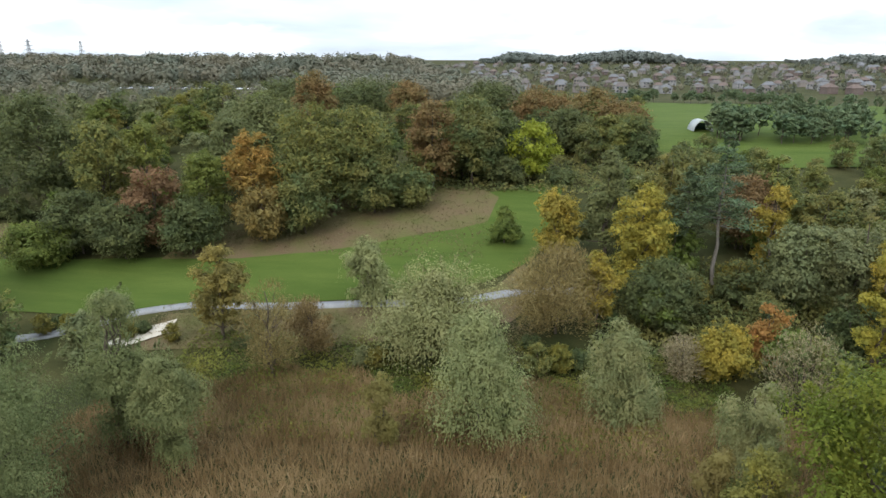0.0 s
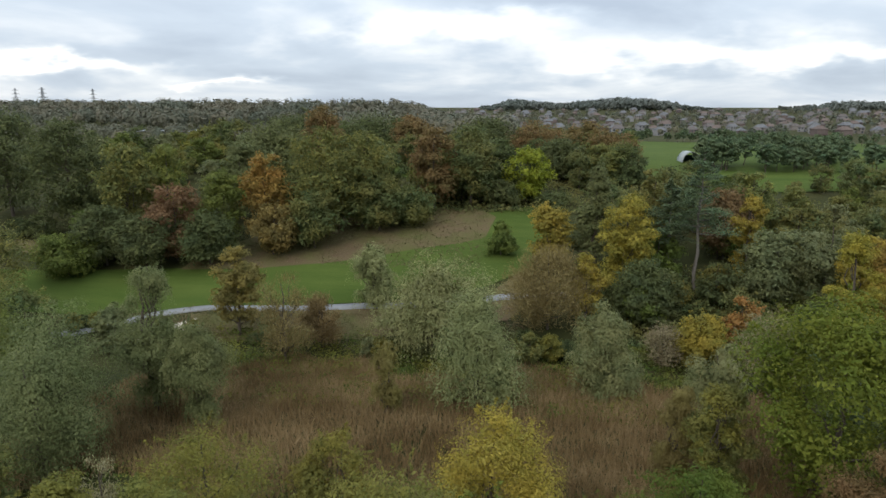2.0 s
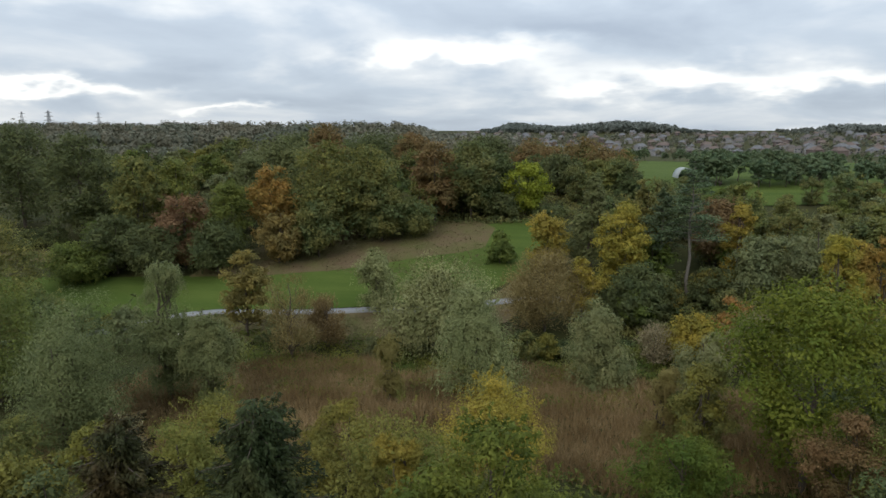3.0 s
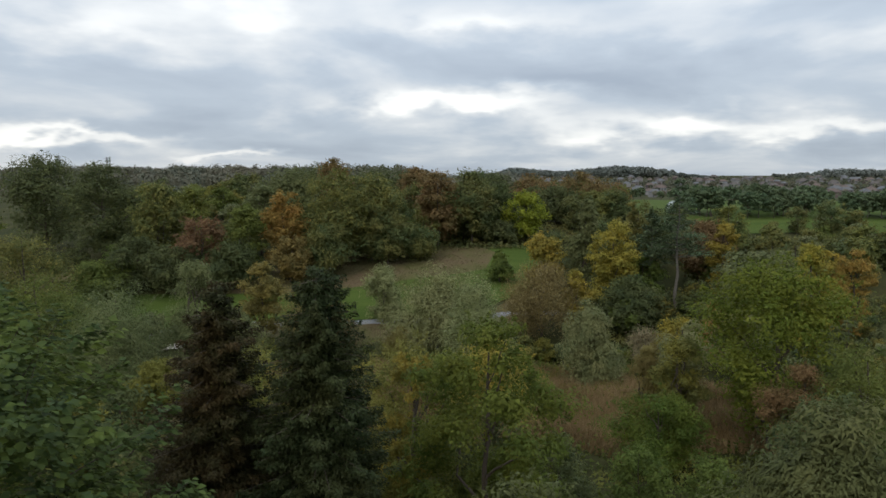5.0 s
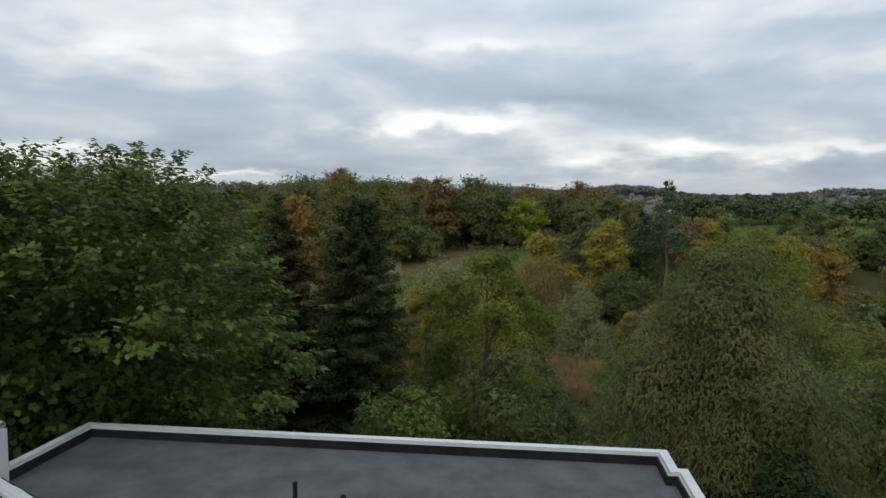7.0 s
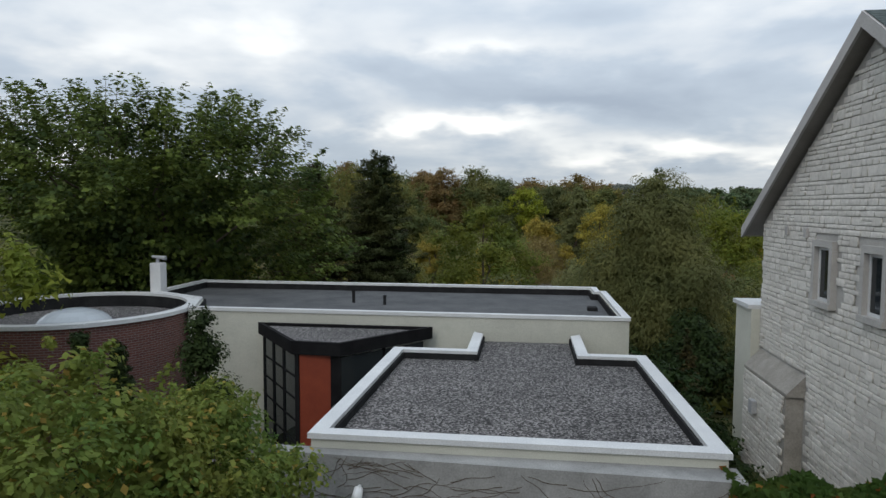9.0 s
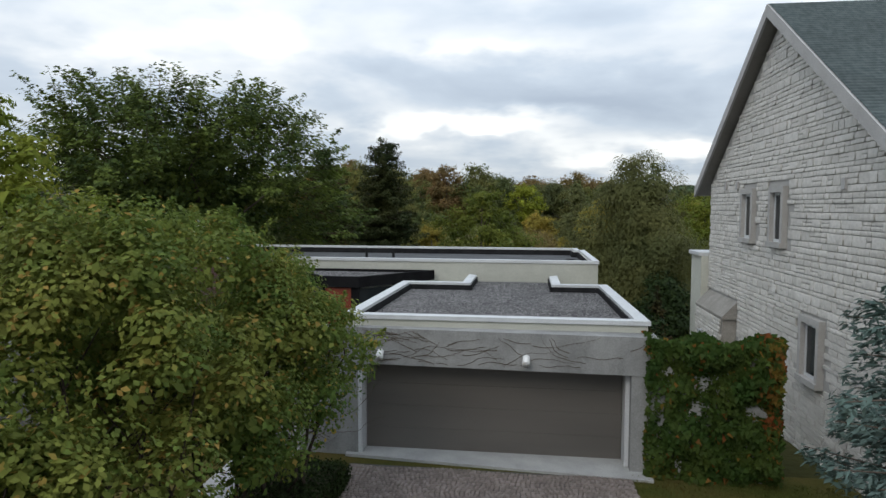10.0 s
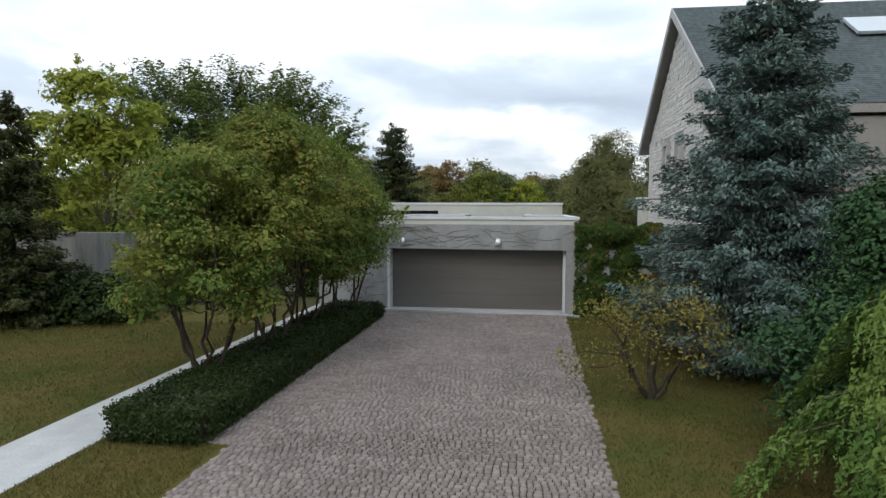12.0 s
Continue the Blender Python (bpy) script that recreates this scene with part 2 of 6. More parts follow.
def mesh_from(name, verts, faces, material=None, smooth=False):
    """verts (n, 3); faces (m, k), all with k corners."""
    verts, faces = np.asarray(verts, np.float32), np.asarray(faces, np.int32)
    me = bpy.data.meshes.new(name)
    k = faces.shape[1]
    me.vertices.add(len(verts))
    me.vertices.foreach_set("co", verts.ravel())
    me.loops.add(faces.size)
    me.loops.foreach_set("vertex_index", faces.ravel())
    me.polygons.add(len(faces))
    me.polygons.foreach_set("loop_start", np.arange(0, faces.size, k, dtype=np.int32))
    if smooth:
        me.polygons.foreach_set("use_smooth", np.ones(len(faces), bool))
    me.update(calc_edges=True)
    me.validate()
    if material:
        me.materials.append(material)
    return me


def part(name, shape, material, parent, label="", here=False):
    """One mesh under a thing or part. shape: a bmesh or a mesh. here: coordinates are already the parent's own."""
    if isinstance(shape, bmesh.types.BMesh):
        me = bpy.data.meshes.new(name)
        shape.normal_update()
        shape.to_mesh(me)
        shape.free()
        me.materials.append(material)
    else:
        me = shape
        if not me.materials and material:
            me.materials.append(material)
    ob = new(name, me)
    ob.parent = parent
    if not here:
        ob.location = -whole_place(parent)
    return tagged(ob, label)


def whole_place(ob):
    p = Vector((0, 0, 0))
    while ob:
        p += ob.location
        ob = ob.parent
    return p


def thing(name, place, label, category, group="", kind=""):
    ob = new(name)
    ob.location = place
    return tagged(ob, label, category, group, kind)


def single(name, shape, material, label, category, kind="", group=""):
    """A thing of one mesh, in world coordinates."""
    if isinstance(shape, bmesh.types.BMesh):
        me = bpy.data.meshes.new(name)
        shape.normal_update()
        shape.to_mesh(me)
        shape.free()
        shape = me
    if not shape.materials:
        shape.materials.append(material)
    return tagged(new(name, shape), label, category, group, kind)


def boxes(*spans, bevel=0.0):
    """A bmesh of boxes, each x0, x1, y0, y1, z0, z1."""
    bm = bmesh.new()
    for x0, x1, y0, y1, z0, z1 in spans:
        bmesh.ops.create_cube(bm, size=1, matrix=Matrix.Translation(((x0 + x1) / 2, (y0 + y1) / 2, (z0 + z1) / 2)) @ Matrix.Diagonal((x1 - x0, y1 - y0, z1 - z0, 1)))
    if bevel:
        bmesh.ops.bevel(bm, geom=bm.edges[:], offset=bevel, segments=2, affect="EDGES", profile=0.5)
    return bm


def prism(poly, z0, z1):
    bm = bmesh.new()
    low = [bm.verts.new((x, y, z0)) for x, y in poly]
    high = [bm.verts.new((x, y, z1)) for x, y in poly]
    n = len(poly)
    for i in range(n):
        bm.faces.new((low[i], low[(i + 1) % n], high[(i + 1) % n], high[i]))
    bm.faces.new(high)
    bm.faces.new(low[::-1])
    return bm


def inset(poly, d):
    """The polygon (counter-clockwise) moved inwards by d."""
    out, n = [], len(poly)
    for i in range(n):
        a, b, c = Vector(poly[i - 1]), Vector(poly[i]), Vector(poly[(i + 1) % n])
        u, v = (b - a).normalized(), (c - b).normalized()
        nu, nv = Vector((-u.y, u.x)), Vector((-v.y, v.x))
        m = (nu + nv).normalized()
        out.append(tuple(b + m * (d / max(m.dot(nu), 0.2))))
    return out


def ring(poly, d0, d1, z0, z1, skip=()):
    """A band that follows the polygon between two insets; skip leaves out edges."""
    a, b, n = inset(poly, d0), inset(poly, d1), len(poly)
    bm = bmesh.new()
    for i in range(n):
        if i in skip:
            continue
        j = (i + 1) % n
        quad = (a[i], a[j], b[j], b[i])
        low = [bm.verts.new((x, y, z0)) for x, y in quad]
        high = [bm.verts.new((x, y, z1)) for x, y in quad]
        for k in range(4):
            m = (k + 1) % 4
            bm.faces.new((low[k], low[m], high[m], high[k]))
        bm.faces.new(high)
        bm.faces.new(low[::-1])
    bmesh.ops.remove_doubles(bm, verts=bm.verts[:], dist=0.001)
    return bm


def tubes(name, lines, material, sides=6):
    """Tapered tubes; each line is a list of (x, y, z, radius)."""
    V, Fc, at = [], [], 0
    turn = np.arange(sides) * 2 * np.pi / sides
    for line in lines:
        L = np.array(line, float)
        P, R = L[:, :3], L[:, 3]
        D = np.gradient(P, axis=0)
        D /= np.linalg.norm(D, axis=1)[:, None] + 1e-9
        ref = np.where(np.abs(D[:, 2:3]) > 0.9, np.array([[1.0, 0, 0]]), np.array([[0, 0, 1.0]]))
        U = np.cross(D, ref)
        U /= np.linalg.norm(U, axis=1)[:, None] + 1e-9
        W = np.cross(D, U)
        rings = P[:, None] + R[:, None, None] * (U[:, None] * np.cos(turn)[None, :, None] + W[:, None] * np.sin(turn)[None, :, None])
        V.append(rings.reshape(-1, 3))
        for i in range(len(P) - 1):
            for k in range(sides):
                m = (k + 1) % sides
                Fc.append((at + i * sides + k, at + i * sides + m, at + (i + 1) * sides + m, at + (i + 1) * sides + k))
        at += len(P) * sides
    return mesh_from(name, np.concatenate(V), Fc, material, True)


def unit(v):
    return v / (np.linalg.norm(v, axis=-1, keepdims=True) + 1e-9)


def leaves(name, P, N, T, length, width, material, coarse=None):
    """Pointed leaves at P, facing N, their tips towards T: lozenges where they are small, plain wedges where they are coarse."""
    T = unit(T - N * np.sum(T * N, axis=1, keepdims=True))
    B = np.cross(N, T)
    L, W = np.broadcast_to(length, (len(P),))[:, None], np.broadcast_to(width, (len(P),))[:, None]
    if coarse or coarse is None and np.mean(W) > 0.085:
        V = np.stack((P - T * L / 2 + B * W / 2, P - T * L / 2 - B * W / 2, P + T * L / 2 - N * W * 0.2), 1).reshape(-1, 3)
        return mesh_from(name, V, np.arange(len(P) * 3).reshape(-1, 3), material)
    V = np.stack((P - T * L / 2, P + B * W / 2 + N * W * 0.2, P + T * L / 2, P - B * W / 2 + N * W * 0.2), 1).reshape(-1, 3)
    return mesh_from(name, V, np.arange(len(P) * 4).reshape(-1, 4), material)


def sphere_dirs(rng, n):
    return unit(rng.normal(size=(n, 3)))


def limb(a, b, r0, r1, rng, n=4, sag=0.05):
    a, b = np.array(a, float), np.array(b, float)
    d = np.linalg.norm(b - a)
    out = []
    for i in range(n + 1):
        t = i / n
        p = a + (b - a) * t + rng.normal(size=3) * d * sag * (0 < i < n)
        out.append((*p, r0 + (r1 - r0) * t))
    return out


# --- trees: each kind has its own build ---
def oval(u):
    return np.sqrt(np.clip(1 - (2 * u - 1.0) ** 2, 0, 1)) ** 0.8


def dome(u):
    return np.where(u < 0.35, 0.75 + 0.25 * u / 0.35, np.sqrt(np.clip(1 - ((u - 0.35) / 0.66) ** 2, 0, 1)))


def cone(u):
    return np.clip(1.02 - u, 0, 1) ** 0.8


def clumps(rng, R, z0, z1, profile, count, size):
    u = rng.uniform(0.04, 0.97, count)
    a = rng.uniform(0, 2 * np.pi, count)
    rho = profile(u) * R * np.sqrt(rng.uniform(0.3, 1.0, count)) * rng.uniform(0.9, 1.15, count)
    rc = size * 1.15 * R * rng.uniform(0.65, 1.35, count) * (0.55 + 0.45 * profile(u))
    rho = np.maximum(rho - rc * 0.55, 0)
    c = np.stack((rho * np.cos(a), rho * np.sin(a), z0 + (z1 - z0 - rc * 0.85) * u), 1)
    return c, rc


def broad_crown(rng, R, z0, z1, leaf, number, profile=oval, count=34, size=0.33, flat=0.8, droop=0.3):
    c, rc = clumps(rng, R, z0, z1, profile, count, size)
    # each clump carries smaller puffs, leafy on top and open beneath
    each = 7
    own = np.repeat(np.arange(count), each)
    way = sphere_dirs(rng, count * each)
    way[:, 2] = way[:, 2] * 0.8 + 0.25
    pc = c[own] + way * (rc[own] * rng.uniform(0.5, 0.78, count * each))[:, None] * np.array([1, 1, flat])
    pr = rc[own] * rng.uniform(0.34, 0.58, count * each)
    pick = rng.choice(count * each, number, p=pr ** 2 / np.sum(pr ** 2))
    d = sphere_dirs(rng, number)
    d[:, 2] = np.where(rng.uniform(size=number) < 0.75, np.abs(d[:, 2]), d[:, 2])
    P = pc[pick] + d * (pr[pick] * rng.uniform(0.75, 1.15, number))[:, None] * np.array([1, 1, flat])
    inner = rng.uniform(size=number) < 0.16
    P = np.where(inner[:, None], c[own[pick]] + d * (rc[own[pick]] * rng.uniform(0.1, 0.75, number))[:, None], P)
    N = unit(d + way[pick] * 0.5 + rng.normal(size=(number, 3)) * 0.27 + np.array([0, 0, 0.35]))
    T = rng.normal(size=(number, 3)) + d * 0.6 - np.array([0, 0, droop])
    s = leaf * rng.uniform(0.65, 1.35, number) * np.where(inner, 1.8, 1.0)
    # shoots that break the outline
    m, k = int(count * 1.6), max(6, number // (count * 12))
    i = rng.choice(count, m)
    way = unit(sphere_dirs(rng, m) * np.array([1, 1, 0.5]) + np.array([0, 0, 0.75]))
    t = rng.uniform(0.75, 1.0, (m, k, 1)) * rng.uniform(1.0, 1.42, (m, 1, 1))
    Q = (c[i][:, None] + way[:, None] * rc[i][:, None, None] * t + rng.normal(size=(m, k, 3)) * leaf * 0.5).reshape(-1, 3)
    Q[:, 2] -= np.maximum(Q[:, 2] - z1 + R * 0.03, 0) * 0.85
    W = np.repeat(way, k, 0)
    P, s = np.concatenate((P, Q)), np.concatenate((s, leaf * rng.uniform(0.6, 1.1, m * k)))
    N = np.concatenate((N, unit(rng.normal(size=Q.shape) * 0.5 + np.array([0, 0, 0.7]))))
    T = np.concatenate((T, W + rng.normal(size=Q.shape) * 0.6))
    return P, N, T, s, c, rc


def sprout(rng, base_radius, height, c, lean=0.02, number=9, fork=0.35):
    """Trunk and limbs that reach for some of the clumps."""
    top = np.array([rng.normal() * lean * height, rng.normal() * lean * height, height * 0.86])
    trunk = limb((0, 0, -0.3), top, base_radius, base_radius * 0.2, rng, 6, 0.015)
    lines = [trunk]
    for i in rng.choice(len(c), min(number, len(c)), replace=False):
        end = c[i]
        t = np.clip(end[2] / height - rng.uniform(0.12, 0.3), 0.15, 0.75)
        lines.append(limb(top * t, end, base_radius * (1 - t) * 0.55 + 0.02, base_radius * 0.08 + 0.01, rng, 4, 0.05))
    return lines


TREE_LABELS = {}


def plant(name, x, y, label, category, group=""):
    return thing(name, (x, y, float(ground(x, y))), label, category, group)


def leaf_for(y):
    return float(np.clip(0.0027 * (y + 12), 0.11, 0.52))


def seeded(x, y):
    return np.random.default_rng(int(abs(x) * 131 + abs(y) * 977) % 100003)


def described(material, what):
    return material.name.replace("_leaves", "").replace("_needles", "").replace("_twigs", "").replace("_", " ") + " " + what


def broad(x, y, top, R, material, label="", low=0.06, profile=oval, leaf=0, count=0, cover=2.3, name="broadleaf_tree", bark=None, size=0.37, cap=22000):
    rng = seeded(x, y)
    g = float(ground(x, y))
    H = top - g
    s = leaf or leaf_for(y)
    area = 4 * np.pi * R * 0.5 * (R + H * (1 - low) / 2)
    number = int(np.clip(cover * area / s ** 2, 900, cap if y < 75 else min(cap, 14000)))
    count = count or int(np.clip(22 + R * 5, 26, 80))
    P, N, T, size_, c, rc = broad_crown(rng, R, H * low, H, s, number, profile, count, size)
    tree = plant(name, x, y, label or described(material, "broadleaf tree in full crown on the slope"), "tree", "trees of the valley")
    part("trunk", tubes("trunk", sprout(rng, 0.014 * H + 0.05, H, c), bark or BARK, 6), None, tree, here=True)
    part("crown", leaves("crown", P, N, T, size_ * 1.35, size_ * 0.85, material), None, tree, here=True)
    return tree


def maple(x, y, top, R, material, label):
    """Limbs that end in leafy shoots: a spiky outline, boughs in layers, dark gaps between."""
    rng = seeded(x, y)
    H = top - float(ground(x, y))
    shoots, per, leaf = 1050, 72, 0.2
    u = rng.uniform(0.0, 1.0, shoots) ** 0.8
    a = rng.uniform(0, 2 * np.pi, shoots)
    lobes = 1 + 0.13 * np.sin(3 * a + 1.3) + 0.09 * np.sin(7 * a + 5 * u)
    wide = np.where(u < 0.45, 0.8 + 0.2 * u / 0.45, np.sqrt(np.clip(1.04 - ((u - 0.45) / 0.6) ** 2, 0.02, 1)))
    rho = wide * lobes * R * np.sqrt(rng.uniform(0.3, 0.9, shoots))
    base = np.stack((rho * np.cos(a), rho * np.sin(a), H * (0.2 + 0.68 * u)), 1)
    out = unit(np.stack((np.cos(a) * wide, np.sin(a) * wide, 0.1 + 1.25 * u ** 2), 1) + rng.normal(size=(shoots, 3)) * 0.28)
    long = rng.uniform(1.1, 2.3, shoots) * (1 + 0.45 * u ** 3)
    base[:, 2] -= np.maximum(base[:, 2] + out[:, 2] * long - H, 0)
    # the low boughs stop short of the roof
    over = (base[:, 1] + y < -14.6) & (base[:, 2] + top - H < 6.5)
    base[over, :2] *= 0.45
    t = rng.uniform(0.0, 1.0, (shoots, per, 1))
    side = rng.normal(size=(shoots, per, 3)) * np.array([1, 1, 0.45]) * (0.40 * (1 - t) * (1 - 0.35 * u ** 2)[:, None, None] + 0.1)
    P = base[:, None] + out[:, None] * long[:, None, None] * t + side - np.array([0, 0, 0.22]) * (t ** 2) * long[:, None, None] * (1 - u)[:, None, None]
    P = P.reshape(-1, 3)
    n = len(P)
    O = np.repeat(out, per, 0)
    N = unit(np.array([0, 0, 0.85]) + O * 0.5 + rng.normal(size=(n, 3)) * 0.33)
    T = O + side.reshape(-1, 3) * 1.5 - np.array([0, 0, 0.5]) + rng.normal(size=(n, 3)) * 0.3
    s = leaf * rng.uniform(0.6, 1.3, n)
    m = 9000
    v, b = rng.uniform(0.05, 0.85, m), rng.uniform(0, 2 * np.pi, m)
    q = R * 0.6 * np.sqrt(rng.uniform(0, 1, m)) * np.interp(v, (0, 0.45, 1), (0.8, 1, 0.35))
    P = np.concatenate((P, np.stack((q * np.cos(b), q * np.sin(b), H * (0.2 + 0.68 * v)), 1)))
    N, T, s = np.concatenate((N, sphere_dirs(rng, m))), np.concatenate((T, sphere_dirs(rng, m))), np.concatenate((s, rng.uniform(0.22, 0.34, m)))
    tree = plant("maple_tree", x, y, label, "tree", "trees of the valley")
    lines = sprout(rng, 0.36, H, base, 0.02, 26)
    for i in range(0, shoots, 3):
        lines.append([(*base[i], 0.02), (*(base[i] + out[i] * long[i] * 0.9), 0.006)])
    part("trunk", tubes("trunk", lines, BARK, 5), None, tree, here=True)
    part("crown", leaves("crown", P, N, T, s * 1.25, s * 0.95, material, False), None, tree, here=True)
    return tree


def bell(u):
    return np.where(u < 0.3, 0.85 + 0.5 * u, np.clip((1.04 - u) / 0.74, 0, 1) ** 0.85)


def willow(x, y, top, R, material, label="", leaf=0, profile=dome, low=0.06, name="willow_tree", cap=26000):
    """Feathery mounds of narrow leaves, with hanging fronds between them."""
    rng = seeded(x, y)
    g = float(ground(x, y))
    H = top - g
    s = leaf or leaf_for(y) * 0.85
    area = 4 * np.pi * R * 0.5 * (R + H / 2)
    number = int(np.clip(2.3 * area / s ** 2, 1500, cap))
    count = int(np.clip(10 + R * 2.6, 13, 36))
    P, N, T, w, c, rc = broad_crown(rng, R, H * low, H, s, number, profile, count, 0.46, 1.15, 1.8)
    n = number // 22
    pick = rng.choice(count, n, p=rc ** 2 / np.sum(rc ** 2))
    d = sphere_dirs(rng, n)
    d[:, 2] = np.abs(d[:, 2]) * 0.6
    start = c[pick] + d * rc[pick][:, None]
    length = rc[pick] * rng.uniform(0.5, 1.2, n) + s
    k = 6
    t = np.linspace(0, 1, k)[None, :, None]
    Q = start[:, None] + unit(d * np.array([1, 1, 0.01]))[:, None] * length[:, None, None] * 0.2 * t - np.array([0, 0, 1.0]) * length[:, None, None] * t
    Q = (Q + rng.normal(size=Q.shape) * s * 0.25).reshape(-1, 3)
    keep = Q[:, 2] > 0.1
    Q = Q[keep]
    m = len(Q)
    P = np.concatenate((P, Q))
    N = np.concatenate((N, unit(np.repeat(d, k, 0)[keep] + rng.normal(size=(m, 3)) * 0.3 + np.array([0, 0, 0.5]))))
    T = np.concatenate((T, np.array([0, 0, -1.0]) + rng.normal(size=(m, 3)) * 0.35))
    w = np.concatenate((w, s * rng.uniform(0.7, 1.2, m)))
    tree = plant(name, x, y, label or described(material, "tree with drooping fronds by the marsh"), "tree", "willows of the marsh")
    part("trunk", tubes("trunk", sprout(rng, 0.02 * H + 0.06, H, c, 0.03, 10), BARK, 6), None, tree, here=True)
    part("crown", leaves("crown", P, N, T, w * (2.1 if y < 20 else 1.45), w * (0.62 if y < 20 else 0.8), material, True), None, tree, here=True)
    return tree


def twiggy(x, y, top, R, material, label="", n=8000):
    """A bare crown: fine twigs fanning up from forked limbs."""
    rng = seeded(x, y)
    g = float(ground(x, y))
    H = top - g
    c, rc = clumps(rng, R, H * 0.15, H, oval, 30, 0.36)
    pick = rng.choice(len(c), n, p=rc ** 2 / np.sum(rc ** 2))
    d = sphere_dirs(rng, n)
    P = c[pick] + d * (rc[pick] * rng.uniform(0.2, 1.15, n))[:, None]
    T = unit(P - np.array([0, 0, H * 0.1])) + rng.normal(size=(n, 3)) * 0.3 + np.array([0, 0, 0.25])
    N = unit(rng.normal(size=(n, 3)))
    s = leaf_for(y)
    tree = plant("bare_tree", x, y, label or described(material, "half-bare tree with fine twigs"), "tree", "bare trees of the marsh edge")
    part("trunk", tubes("trunk", sprout(rng, 0.014 * H + 0.05, H, c, 0.03, 18), BARK, 6), None, tree, here=True)
    part("crown", leaves("crown", P, N, T, s * rng.uniform(1.2, 2.6, n), s * 0.38, material), None, tree, here=True)
    return tree


def fir(x, y, top, R, material, label="", tiers=0, fine=1.0, droop=0.25, name="spruce_tree", low=0.04, cards=11, power=0.85, thick=0.6, loose=0.5, foot=1.0):
    """Tiers of boughs round a straight stem; each bough carries side sprays."""
    rng = seeded(x, y)
    g = float(ground(x, y))
    H = top - g
    s = leaf_for(y) * fine
    tiers = tiers or int(np.clip(H * 2.0, 14, 40))
    lines = [[(0, 0, -0.3, 0.016 * H), (0, 0, H * 0.5, 0.009 * H), (0, 0, H, 0.01)]]
    P, T, N = [], [], []
    for i in range(tiers):
        u = low + (0.985 - low) * (i / (tiers - 1)) ** 0.95
        reach = R * np.clip(1.03 - u, 0.03, 1) ** power * rng.uniform(0.85, 1.1) * min(1.0, foot + 2.2 * u)
        boughs = int(np.clip(6 + reach * 2.2, 5, 13))
        for a in rng.uniform(0, 6.283) + np.arange(boughs) * 6.283 / boughs + rng.normal(size=boughs) * 0.3:
            L = reach * rng.uniform(0.62, 1.15)
            steps = max(2, int(L / (s * 1.1)))
            o = np.array([np.cos(a), np.sin(a), 0])
            side = np.array([-np.sin(a), np.cos(a), 0])
            z = u * H + rng.normal() * 0.2
            t = (np.arange(steps) + 0.5) / steps
            mid = o * (t * L)[:, None] + np.array([0, 0, 1]) * (z + L * (droop * 0.75 * t ** 2.4 - droop * t))[:, None]
            if L > 0.8 and i % 2 == 0:
                lines.append([(*(mid[0] * 0.2 + np.array([0, 0, z]) * 0.8), 0.03), (*mid[-1], 0.008)])
            for k in range(cards):
                sgn = rng.choice((-1, 1), steps)
                off = rng.uniform(0, 0.42, steps) * L * (1.05 - t) * 0.9
                p = mid + side * (sgn * off)[:, None] + o * (off * 0.45)[:, None] - np.array([0, 0, 1]) * (off * 0.3 + rng.uniform(-0.35 * thick, thick, steps) * s)[:, None]
                P.append(p + rng.normal(size=p.shape) * s * 0.22)
                T.append(o + side * (sgn * rng.uniform(0.3, 1.1, steps))[:, None] + np.array([0, 0, -0.35]) + rng.normal(size=p.shape) * 0.25)
                N.append(np.array([0, 0, 1.0]) + rng.normal(size=p.shape) * loose + o * 0.35)
    P, T, N = np.concatenate(P), np.concatenate(T), unit(np.concatenate(N))
    n = len(P)
    tree = plant(name, x, y, label or described(material, "conical evergreen with tiered boughs"), "tree", "evergreens")
    part("trunk", tubes("trunk", lines, BARK, 5), None, tree, here=True)
    part("crown", leaves("crown", P, N, T, s * rng.uniform(1.2, 2.0, n), s * rng.uniform(0.4, 0.7, n), material), None, tree, here=True)
    return tree


def pine(x, y, top, R, material, label=""):
    """Tall stem, flat plates of needles with gaps between."""
    rng = seeded(x, y)
    g = float(ground(x, y))
    H = top - g
    s = leaf_for(y)
    P, T, N = [], [], []
    lines = [limb((0, 0, -0.3), (0, 0, H * 0.98), 0.014 * H + 0.05, 0.03, rng, 7, 0.006)]
    for i in range(13):
        u = 0.42 + 0.57 * i / 12
        for a in rng.uniform(0, 6.283, 4 if u < 0.9 else 3):
            L = R * (1.15 - 0.95 * (u - 0.42) / 0.58) * rng.uniform(0.6, 1.1)
            end = np.array([np.cos(a) * L, np.sin(a) * L, u * H + L * 0.12])
            lines.append(limb((0, 0, u * H - 0.3), end, 0.09, 0.02, rng, 3, 0.03))
            m = int(60 + 25 * L)
            q = end * np.array([1, 1, 0]) * rng.uniform(0.3, 1.08, m)[:, None] + np.array([0, 0, 1]) * (end[2] + rng.normal(size=m) * 0.3)[:, None]
            q[:, :2] += rng.normal(size=(m, 2)) * L * 0.16
            P.append(q)
            T.append(rng.normal(size=(m, 3)) + np.array([np.cos(a), np.sin(a), 0.3]))
            N.append(rng.normal(size=(m, 3)) * 0.5 + np.array([0, 0, 1]))
    P, T, N = np.concatenate(P), np.concatenate(T), unit(np.concatenate(N))
    n = len(P)
    tree = plant("pine_tree", x, y, label or "tall white pine with a bare pale stem and flat boughs", "tree", "pines")
    part("trunk", tubes("trunk", lines, PALEBARK, 6), None, tree, here=True)
    part("crown", leaves("crown", P, N, T, s * rng.uniform(1.1, 1.8, n), s * 0.7, material), None, tree, here=True)
    return tree


